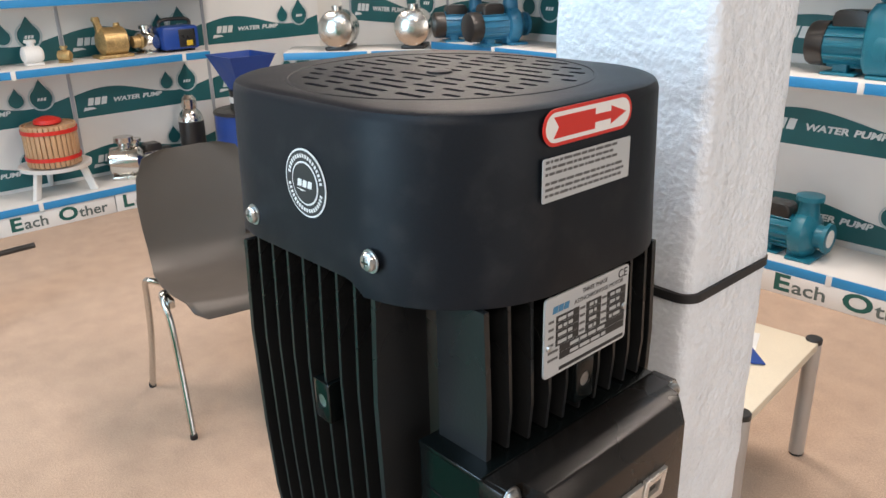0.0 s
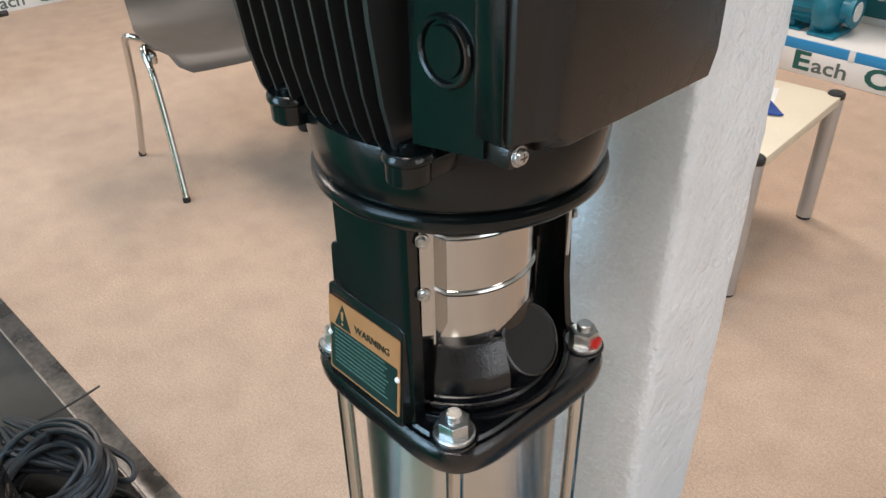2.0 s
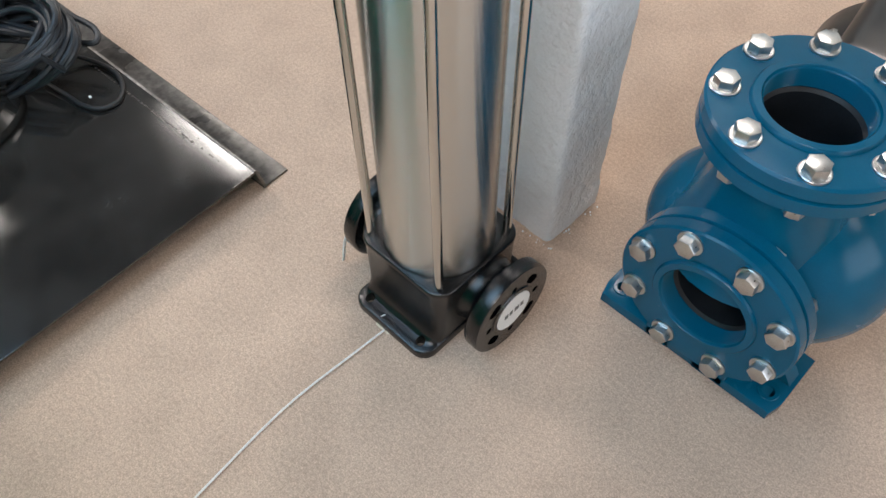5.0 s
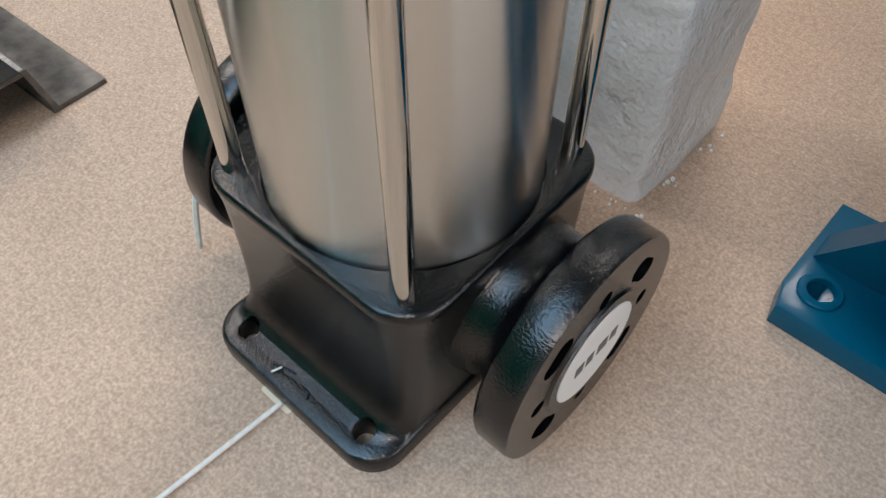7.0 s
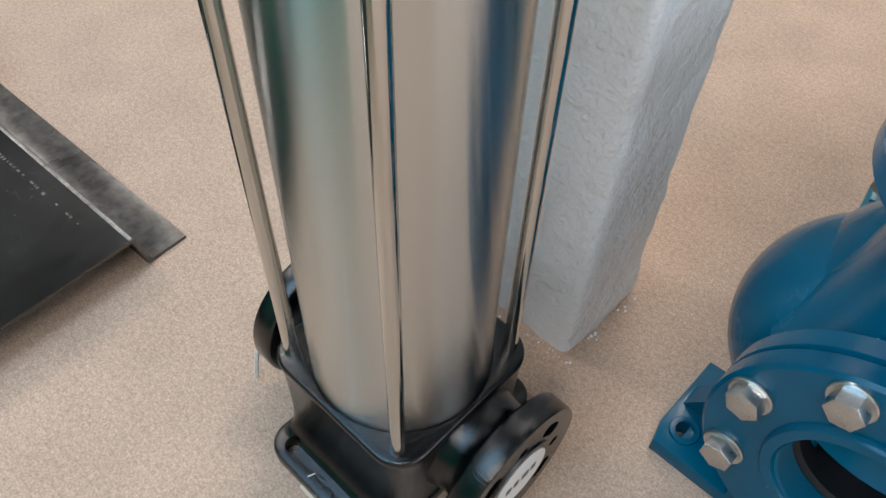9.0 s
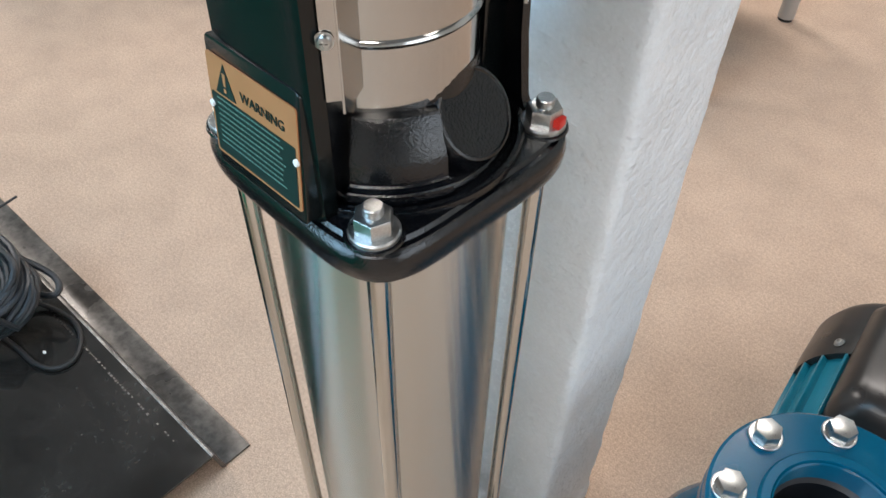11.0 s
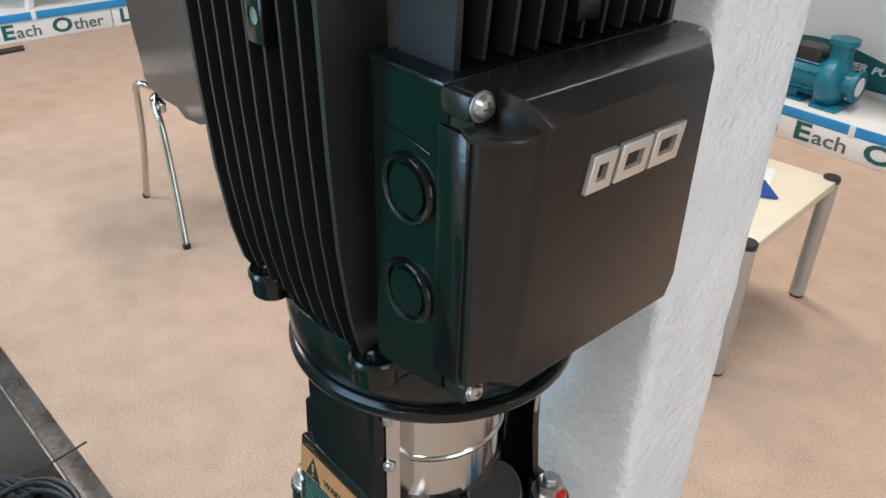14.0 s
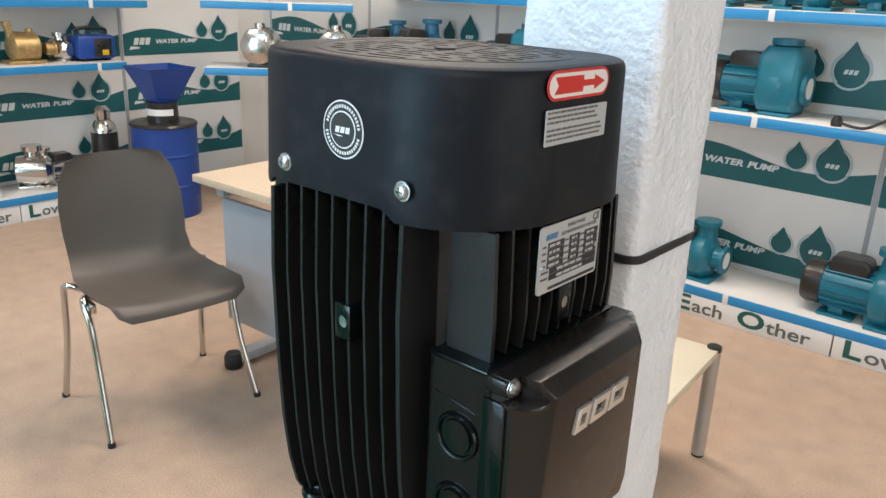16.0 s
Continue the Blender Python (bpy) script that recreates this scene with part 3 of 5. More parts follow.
# motor: end shield, core, fins
motor = part("motor_housing", loft([[(x, y, z) for x, y in rounded(h, h, r, 8)] for h, r, z in ((0.070, 0.05, 1.0), (0.078, 0.045, 1.02), (0.079, 0.04, 1.05), (0.079, 0.035, 1.262))]), FINBLACK, pump, "black finned electric motor housing")
part("end_shield", lathe([(0.086, 0.9685), (0.0905, 0.9695), (0.092, 0.972), (0.0935, 0.985), (0.0945, 0.998), (0.093, 1.006), (0.082, 1.011), (0.06, 1.012)], 96), PAINT, motor)
for sx in (-1, 1):
    for sy in (-1, 1):
        lug = loft([[(x, y, z) for x, y in circle(r, 24)] for r, z in ((0.0112, 0.9965), (0.0124, 0.9980), (0.0126, 1.0085), (0.0140, 1.0100), (0.0140, 1.0130), (0.0126, 1.0150))])
        box(-0.0112, 0.0112, -0.002, 0.028, 0.9985, 1.0095, 0.001, bm=lug)
        part("lug", lug, PAINT, motor, "", Matrix.Translation((0.0560 if sx > 0 else -0.0500, 0.0880 * sy, 0)) @ pose(0, 0, 0, 0, 0, 0 if sy < 0 else 180))
        part("lug_bolt", lathe([(0.0062, 1.0145), (0.0062, 1.0172), (0.0045, 1.0184)], 16), PAINT, motor, "", Matrix.Translation((0.0560 if sx > 0 else -0.0500, 0.0880 * sy, 0)))


def fin(half, thick, d, z_low, top=1.268):
    """A cast cooling fin in the xz plane that stands out to -y, tapering towards the bottom."""
    edge = [(top, d), (1.20, d + 0.002), (1.13, d), (1.08, d - 0.003), (1.04, d - 0.008), (1.015, d - 0.014), (1.004, d - 0.020)]
    edge = [(z, y) for z, y in edge if z >= z_low]
    if z_low > 1.01:
        edge.append((z_low, d))
    edge = [(z, y) for z, y in edge]
    poly_ = [(top, 0.070)] + edge + [(edge[-1][0], 0.070)]
    b = loft([[(s * thick / 2, -y, z) for z, y in poly_] for s in (-1, 1)])
    return finish(b, 25)


thin, thin_short, thick_fin, thick_short = fin(0, 0.0021, 0.1055, 1.0), fin(0, 0.0021, 0.1065, 1.178), fin(0, 0.0034, 0.1060, 1.0, 1.2575), fin(0, 0.0034, 0.1030, 1.03, 1.2570)
for k in range(-1, 8):
    x = -0.0536 + 0.0153 * k
    for rz in (0, 180):
        part("cooling_fin", thick_fin if k in (-1, 7) else thin, FINBLACK, motor, "", Matrix.Translation((x, 0, 0)) @ pose(0, 0, 0, 0, 0, rz) @ Matrix.Translation((0, -0.0030, 0)))
corner_fin, near_fin = fin(0, 0.0034, 0.1030, 1.03, 1.2575), fin(0, 0.0021, 0.1045, 1.178, 1.2600)
for k in range(11):
    y = -0.0812 + 0.0138 * k
    part("cooling_fin", {0: corner_fin, 1: near_fin, 10: thick_short}.get(k, thin_short), FINBLACK, motor, "", pose(0, 0, 0, 0, 0, 90) @ Matrix.Translation((y, 0, 0)))
    part("cooling_fin", thick_fin if k in (0, 10) else thin, FINBLACK, motor, "", pose(0, 0, 0, 0, 0, -90) @ Matrix.Translation((-y, 0.006, 0)))
for m in (on_plane((0.0045, -0.110, 1.181), (1, 0, 0), (0, 0, 1)), on_plane((0.110, -0.0150, 1.1995), (0, 1, 0), (0, 0, 1))):
    part("lifting_boss", carved(box(-0.0072, 0.0072, -0.0125, 0.0125, -0.03, 0.002, 0.001), lathe([(0.0042, -0.02), (0.0042, 0.01)], 20)), PAINT, motor, "", m)
    part("boss_thread", lathe([(0.0041, 0.0012), (0.0037, -0.0004), (0.0040, -0.0012), (0.0033, -0.002), (0.0036, -0.0028), (0.0020, -0.0034)], 20), ZINC, motor, "", m)

# fan cover with its slotted top
def cover_ring(inset, z, lift):
    """A round-cornered outline with many points along its sides; lift: how far the south side is cut up between the fins."""
    hx, hy, r = 0.1143 - inset, 0.0995 - inset, 0.071 - inset
    pts = []
    for k, (sx, sy) in enumerate(((1, 1), (-1, 1), (-1, -1), (1, -1))):
        arc = [(sx * (hx - r) + r * math.cos(math.pi / 2 * (k + i / 14)), sy * (hy - r) + r * math.sin(math.pi / 2 * (k + i / 14))) for i in range(15)]
        end = ((-(hx - r), hy), (-hx, -(hy - r)), (hx - r, -hy), (hx, hy - r))[k]
        pts += arc + [tuple(Vector(arc[-1]).lerp(Vector(end), j / 16)) for j in range(1, 16)]
    return [(x, y, z + (lift * max(0.0, min(1.0, (0.050 - x) / 0.008, (x + 0.074) / 0.008)) if y < -0.05 else 0)) for x, y in pts]


bm = loft([cover_ring(*a) for a in ((0.0016, 1.2576, 0.0065), (-0.0010, 1.2580, 0.0065), (-0.0012, 1.2592, 0.0065), (-0.0004, 1.28, 0), (0.0004, 1.31, 0), (0.0012, 1.3440, 0), (0.0018, 1.3464, 0), (0.0032, 1.3484, 0), (0.0056, 1.3494, 0), (0.010, 1.3498, 0), (0.030, 1.3500, 0))])
skew = Matrix.Translation((-0.0023, -0.0062, 0)) @ Matrix.Diagonal((1.0, 0.96, 1, 1))
bm.transform(Matrix.Translation((-0.0023, -0.0062, 0)))
cut = bmesh.new()
rng = random.Random(5)
for k in range(-6, 7):
    y = 0.0125 * k
    half = math.sqrt(max(0, 0.083 ** 2 - y * y))
    x = -half + rng.uniform(0, 0.012)
    while x < half - 0.008:
        w = rng.choice((0.012, 0.015, 0.02, 0.03, 0.034))
        w = min(w, half - x)
        if w > 0.007 and not (abs(y) < 0.009 and x < 0.012 and x + w > -0.012):
            prism(rounded(w / 2, 0.0022, 0.0021, 3, x + w / 2, y), 1.337 + 0.0001 * rng.random(), 1.37, bm=cut)
        x += w + 0.0075
cut.transform(skew)
cover = part("fan_cover", carved(bm, cut, 30), COVER, pump, "satin black fan cover with a slotted top", Matrix.Translation((-0.0005, -0.0045, 0)))
part("grille_rim", lathe([(0.0905, 1.3496), (0.0898, 1.3503), (0.0882, 1.3504), (0.0872, 1.3496)], 72, None, skew, False), COVER, cover)
part("hub_button", lathe([(0.008, 1.3494), (0.0075, 1.3512), (0.004, 1.3516)], 24, None, skew), COVER, cover)
for x in (-0.0510, 0.0560):
    part("screw", pan_screw(0.0048), ZINC, cover, "", on_plane((x, -0.1060, 1.2782 + 0.01 * x), (1, 0, 0), (0, 0, 1)))
sm = on_plane((0.0050, -0.1056, 1.3068), (1, 0, 0), (0, 0, 1)) @ Matrix.Diagonal((0.94, 0.94, 1, 1))
part("round_sticker", lathe([(0.0190, 0), (0.0190, 0.0004)], 48), WHITESTICK, cover, "round black and white seal sticker", sm)
part("sticker_ring", lathe([(0.0180, 0.0004), (0.0180, 0.0006)], 48), INK, cover, "", sm)
part("sticker_ring", lathe([(0.0122, 0.0006), (0.0122, 0.0008)], 48), WHITESTICK, cover, "", sm)
part("sticker_ring", lathe([(0.0112, 0.0008), (0.0112, 0.001)], 48), INK, cover, "", sm)
b = bmesh.new()
for k in range(40):
    if k not in (9, 10, 29, 30):
        a = 2 * math.pi * k / 40
        box(-0.0007, 0.0007, -0.0010, 0.0011, 0.0006, 0.0008, bm=None if False else b)
        bmesh.ops.transform(b, matrix=pose(0, 0, 0, 0, 0, math.degrees(a)) @ Matrix.Translation((0, 0.0151, 0)), verts=b.verts[-8:])
part("sticker_print", b, WHITESTICK, cover, "", sm)
b = bmesh.new()
for x in (-0.0068, -0.0020, 0.0028):
    prism([(x, -0.002), (x + 0.0036, -0.002), (x + 0.0046, 0.002), (x + 0.001, 0.002)], 0.001, 0.0012, bm=b)
prism([(-0.008, -0.0035), (-0.003, -0.0045), (0.001, -0.004), (-0.003, -0.0036)], 0.001, 0.0012, bm=b)
part("sticker_mark", b, WHITESTICK, cover, "", sm)
# red direction arrow and address label
am = on_plane((0.1114, -0.0158, 1.3398), (0, 1, 0), (0, 0, 1))
part("arrow_sticker", prism(rounded(0.0335, 0.0086, 0.0086, 10), 0, 0.0004), RED, cover, "red and white rotation arrow sticker", am)
part("arrow_field", prism(rounded(0.0317, 0.0069, 0.0069, 10), 0.0004, 0.0006), WHITESTICK, cover, "", am)
part("arrow_shape", prism([(0.93 * u, 0.84 * v) for u, v in [(-0.0285, -0.0058), (0.004, -0.0058), (0.004, -0.0022), (0.0175, -0.0022), (0.0175, -0.0052), (0.0305, 0.0), (0.0175, 0.0052), (0.0175, 0.0022), (0.004, 0.0022), (0.004, 0.0058), (-0.0285, 0.0058), (-0.0245, 0.0)]], 0.0006, 0.0008), RED, cover, "", am)
lm = on_plane((0.1120, -0.0160, 1.3162), (0, 1, 0), (0, 0, 1))
part("address_label", prism(rounded(0.0335, 0.0104, 0.001, 3), 0, 0.0003), STICKER, cover, "silver address label with small print", lm)
b = bars(3, 0.056, 0.0013, 0.0002, lead=2.2)
part("label_print", b, FADEDINK, cover, "", lm @ Matrix.Translation((-0.0315, 0.0093, 0.0003)))
part("label_print", bars(3, 0.060, 0.0013, 0.0002, lead=2.2), FADEDINK, cover, "", lm @ Matrix.Translation((-0.0315, -0.0008, 0.0003)))
# name plate
nm = on_plane((0.1118, -0.0158, 1.2346), (0, 1, 0), (0, 0, 1))
plate = part("name_plate", prism(rounded(0.0358, 0.0228, 0.0025, 4), -0.0006, 0.0006), STICKER, motor, "silver rating plate with dark print", nm @ Matrix.Diagonal((0.96, 0.96, 1, 1)))
part("plate_print", words("THREE PHASE", 0.0036, 0.0001), FADEDINK, plate, "", Matrix.Translation((-0.006, 0.0180, 0.0008)))
part("plate_print", words("ASYNCHRONOUS MOTOR", 0.0036, 0.0001), FADEDINK, plate, "", Matrix.Translation((-0.0125, 0.0135, 0.0008)))
part("plate_print", words("CE", 0.0072, 0.0001), INK, plate, "", Matrix.Translation((0.0255, 0.0165, 0.0008)))
b = bmesh.new()
for x in (-0.030, -0.0255, -0.021):
    prism([(x, 0.0135), (x + 0.0036, 0.0135), (x + 0.0044, 0.0172), (x + 0.0008, 0.0172)], 0.0006, 0.0009, bm=b)
part("plate_mark", b, BLUEINK, plate)
b = bmesh.new()
for k in range(6):
    z = 0.0112 - 0.0044 * k
    cells = ((-0.0270, -0.0080), (-0.0020, 0.0110), (0.0165, 0.0335)) if k < 4 else ((-0.0235, 0.0335),)
    for x0_, x1_ in cells:
        box(x0_, x1_, z - 0.0041, z, 0.0006, 0.0008, bm=b)
box(-0.0235, 0.0335, -0.0212, -0.0192, 0.0006, 0.0008, bm=b)
part("plate_print", b, INK, plate, "black filled boxes")
b = bmesh.new()
for k in range(6):
    z = 0.0112 - 0.0044 * k
    for x0_, x1_ in ((-0.0255, -0.0105), (0.0005, 0.0085), (0.0190, 0.0310)) if k < 4 else ((-0.015, 0.028),):
        bars(1, (x1_ - x0_) * 0.8, 0.0019, 0.00015, lead=1, bm=b)
        n_ = [v for v in b.verts if v.tag is False]
        bmesh.ops.translate(b, verts=n_, vec=(x0_, z - 0.0011, 0.0009))
        for v in b.verts:
            v.tag = True
part("plate_print", b, STICKER, plate, "pale stamped figures")
b = bmesh.new()
for k in range(6):
    z = 0.0112 - 0.0044 * k
    for x0_ in (-0.0330, -0.0072, 0.0118) if k < 4 else (-0.0330,):
        box(x0_, x0_ + (0.0042 if k < 4 else 0.0080), z - 0.0026, z - 0.0012, 0.0006, 0.0008, bm=b)
part("plate_print", b, FADEDINK, plate)
for sx in (-0.0325, 0.0325):
    part("rivet", lathe([(0.002, 0.0006), (0.0017, 0.0016), (0.0008, 0.002)], 12), ZINC, plate, "", Matrix.Translation((sx, -0.002 - 0.003 * (sx < 0), 0)))

# terminal box and its lid
tb = part("terminal_box", loft([[(x, y0, 1.1755), (x, y1, 1.1755), (x, y1, zb), (x, (y0 + y1) / 2, zb - 0.012), (x, y0, zb)] for x, y0, y1, zb in ((0.066, -0.0930, 0.052, 1.022), (0.1130, -0.0925, 0.051, 1.030))]), PAINT, pump, "black terminal box on the motor")
part("side_rim", box(0.1085, 0.1250, -0.0940, 0.0520, 1.0400, 1.1600, 0.0008), PAINT, tb)
part("ledge", box(0.066, 0.1118, -0.0945, 0.0525, 1.1738, 1.1768, 0.0008), PAINT, tb)
lid = bmesh.new()
back = [(-0.0920, 1.1765), (0.0500, 1.1765), (0.0500, 1.060), (0.0430, 1.0355), (-0.0860, 1.0335), (-0.0920, 1.0400)]
mid_ = [(-0.0915, 1.1762), (0.0495, 1.1762), (0.0495, 1.060), (0.0425, 1.0360), (-0.0855, 1.0340), (-0.0915, 1.0405)]
brow = [(-0.0790, 1.1742), (0.0395, 1.1746), (0.0455, 1.0565), (0.0410, 1.0375), (-0.0765, 1.0365), (-0.0840, 1.0435)]
front = [(-0.0725, 1.1652), (0.0315, 1.1672), (0.0425, 1.0535), (0.0385, 1.0405), (-0.0700, 1.0385), (-0.0785, 1.0465)]
fx = lambda z: 0.147 + (z - 1.166) * 0.046
loft([[(0.1122, y, z) for y, z in back], [(0.1290, y, z) for y, z in mid_], [(fx(z) - 0.0088, y, z) for y, z in brow], [(fx(z), y, z) for y, z in front]], bm=lid)
bmesh.ops.bevel(lid, geom=[e for e in lid.edges if e.calc_length() > 0.008], offset=0.0009, segments=2, profile=0.5, affect="EDGES")
notch = prism([(0.1262, -0.120), (0.170, -0.120), (0.170, -0.0742), (0.1465, -0.0742), (0.1395, -0.0775), (0.1330, -0.0805), (0.1262, -0.0815)], 1.1625, 1.20)
prism([(0.1262, 0.0450), (0.1330, 0.0440), (0.1395, 0.0415), (0.170, 0.0415), (0.170, 0.080), (0.1262, 0.080)], 1.1625, 1.2001, bm=notch)
prism([(0.1262, -0.120), (0.170, -0.120), (0.170, -0.0765), (0.1262, -0.0765)], 1.02, 1.0415, bm=notch)
part("lid", carved(lid, notch), LID, tb, "black box lid with bevelled edges")
part("screw_ledge", prism([(0.1235, -0.0955), (0.1310, -0.0985), (0.1400, -0.0935), (0.1455, -0.0855), (0.1450, -0.0765), (0.1235, -0.0765)], 1.1602, 1.1632, 0.0006), LID, tb)
for y, z, xs, rs in ((-0.0885, 1.1708, 0.1262, 0.0048), (0.0500, 1.1712, 0.1262, 0.0048), (-0.0842, 1.0335, 0.1262, 0.0040), (0.0420, 1.0335, 0.1262, 0.0040)):
    part("screw_post", box(0.1100, xs - 0.0002, y - 0.0060, y + 0.0060, z - 0.0055, z + 0.0048, 0.0012), LID, tb)
    part("screw", pan_screw(rs), ZINC, tb, "", on_plane((xs, y, z), (0, 1, 0), (0, 0, 1)))
for z in (1.1245, 1.0730):
    km = on_plane((0.0900, -0.0928, z), (1, 0, 0), (0, 0, 1))
    k8 = lambda r, e: [(r * math.cos(math.pi / 16 * i), r * math.sin(math.pi / 16 * i), e) for i in range(32)]
    part("knockout", loft([k8(0.0168, -0.001), k8(0.0166, 0.0008), k8(0.0154, 0.0026), k8(0.0138, 0.0022), k8(0.0130, 0.0004), k8(0.0118, 0.0004), k8(0.0112, 0.0020), k8(0.006, 0.0022)]), PAINT, tb, "", km)
part("cast_line", box(0.070, 0.104, -0.0934, -0.0926, 1.1468, 1.1480, 0.0003), PAINT, tb, "", pose(0.087, 0, 1.1474, 0, 9, 0) @ pose(-0.087, 0, -1.1474))
# raised silver maker's mark as plain slanted shapes
bmark = on_plane((fx(1.139) + 0.0004, -0.0175, 1.1388), (0, 1, 0), (0.046, 0, 1))
for x, w in ((-0.0315, 0.0150), (-0.0135, 0.0205), (0.0095, 0.0205)):
    pts = [(x, -0.0084), (x + w, -0.0084), (x + w + 0.0026, 0.0084), (x + 0.0026, 0.0084)]
    inner = [(x + 0.0048, -0.0038), (x + w - 0.0042, -0.0038), (x + w - 0.0030, 0.0038), (x + 0.0060, 0.0038)]
    part("raised_mark", carved(prism(pts, -0.002, 0.0020, 0.0004), prism(inner, -0.01, 0.01)), SILVERLETTER, tb, "raised silver slanted shape", bmark)

# flakes of paint at the foot of the column
rng = random.Random(21)
b = bmesh.new()
for k in range(22):
    x, y = (rng.uniform(-0.06, 0.075), 0.168 - rng.expovariate(220)) if k % 2 else (0.069 + rng.expovariate(220), rng.uniform(0.165, 0.30))
    r = rng.uniform(0.0006, 0.0022)
    loft([[(x + r * rng.uniform(0.7, 1.2) * math.cos(a) * q, y + r * rng.uniform(0.7, 1.2) * math.sin(a) * q, z) for a in [math.pi / 3 * i for i in range(6)]] for q, z in ((1, 0.0), (0.8, 0.0014))], bm=b)
solid("paint_flakes", b, COLUMN, "small white paint flakes at the foot of the column", "flakes", kind="stuff")

# ---- the blue check valve ----
valve = thing("check_valve", "blue painted cast check valve with two bolted flanges", "valve", pose(0.322, 0.229, 0))
body = bmesh.new()
bmesh.ops.create_uvsphere(body, u_segments=56, v_segments=32, radius=1, matrix=Matrix.Translation((0.022, 0.045, 0.182)) @ Matrix.Diagonal((0.148, 0.130, 0.138, 1)))
bores = [lathe([(0.0545 + e, -0.06), (0.0545 + e, 0.2)], 48, None, Matrix.Translation((0.009, 0.004, 0.1805)) @ Euler((radians(90), 0, 0)).to_matrix().to_4x4()) for e in (0.0, 0.0005)]
for b, z in zip(bores, (0.24, 0.241)):
    lathe([(0.0550, z), (0.0550, 0.40)], 48, b)
part("body", carved(body, bores[0]), BLUE, valve)
side_body = bmesh.new()
bmesh.ops.create_uvsphere(side_body, u_segments=48, v_segments=28, radius=1, matrix=Matrix.Translation((-0.052, 0.034, 0.160)) @ Matrix.Diagonal((0.100, 0.100, 0.106, 1)))
part("side_chamber", carved(side_body, bores[1]), BLUE, valve)
part("seam_rib", lathe([(0.109, -0.004), (0.1105, -0.002), (0.1105, 0.002), (0.109, 0.004)], 72, close=False), BLUE, valve, "", Matrix.Translation((-0.036, 0.036, 0.166)) @ Euler((0, radians(80), 0)).to_matrix().to_4x4())
part("upper_neck", lathe([(0.112, 0.200), (0.097, 0.235), (0.086, 0.27), (0.080, 0.31), (0.079, 0.340), (0.083, 0.362), (0.094, 0.379)], 56, close=False), BLUE, valve)
mlow = Matrix.Translation((0.009, 0.004, 0.1805)) @ Euler((radians(90), 0, 0)).to_matrix().to_4x4()
part("front_neck", lathe([(0.104, -0.03), (0.092, 0.02), (0.085, 0.05), (0.094, 0.080)], 56, close=False), BLUE, valve, "", mlow)


def flange_pair(m, z0, bolts):
    """Two flange discs with a dark gap between them, a threaded bore, eight bolts with heads on both sides."""
    lower = lathe([(bolts + 0.0145, z0), (bolts + 0.0195, z0 + 0.002), (bolts + 0.0195, z0 + 0.018), (bolts + 0.016, z0 + 0.0195)], 96)
    part("flange", carved(lower, lathe([(0.0585, z0 - 0.05), (0.0585, z0 + 0.05)], 64)), BLUE, valve, "", m)
    z1 = z0 + 0.0225
    up = lathe([(bolts + 0.016, z1 - 0.001), (bolts + 0.0195, z1 + 0.001), (bolts + 0.0195, z1 + 0.0165), (bolts + 0.0165, z1 + 0.019), (0.0695, z1 + 0.019), (0.0685, z1 + 0.0225), (0.067, z1 + 0.024)], 96)
    hole = lathe([(0.0575, z1 - 0.05), (0.0575, z1 + 0.0215), (0.0605, z1 + 0.026), (0.062, z1 + 0.03)], 64)
    part("threaded_flange", carved(up, hole), BLUE, valve, "", m)
    prof = []
    for k in range(11):
        z = z1 - 0.0050 + 0.0023 * k
        prof += [(0.0574, z), (0.0556, z + 0.00115)]
    part("thread", lathe(prof + [(0.0578, z1 + 0.0212)], 64, close=False), BLUE, valve, "", m)
    part("gasket", carved(lathe([(0.1035, z0 + 0.017), (0.1035, z0 + 0.025)], 64), lathe([(0.06, z0), (0.06, z0 + 0.04)], 48)), BLACKRUBBER, valve, "", m)
    bolt, nut_ = hex_bolt(0.0235, 0.0115, 0.0165), hex_bolt(0.0235, 0.013, 0.016, 0.007)
    bolt, nut_ = finish(bolt), finish(nut_)
    for k in range(8):
        a = radians(22.5 + 45 * k + 3)
        r = pose(0, 0, 0, 0, 0, (37 * k) % 60)
        part("bolt", bolt, ZINC, valve, "zinc hexagon bolt", m @ Matrix.Translation((bolts * math.cos(a), bolts * math.sin(a), z1 + 0.019)) @ r)
        part("bolt_nut", nut_, ZINC, valve, "", m @ Matrix.Translation((bolts * math.cos(a), bolts * math.sin(a), z0)) @ pose(0, 0, 0, 180, 0, 0) @ r)
    # inner wall and end disc carry the bore's shade in their colour
    part("seat_wall", lathe([(0.0500, z0 - 0.115), (0.0520, z0 - 0.02), (0.0530, z1 - 0.010), (0.0576, z1 - 0.0065)], 48, close=False), BORESHADE, valve, "", m)
    part("seat", lathe([(0.0520, z0 - 0.112), (0.0520, z0 - 0.104), (0.0480, z0 - 0.100), (0.006, z0 - 0.099)], 48), BORESHADE, valve, "disc coloured dark for the shade deep in the bore", m)


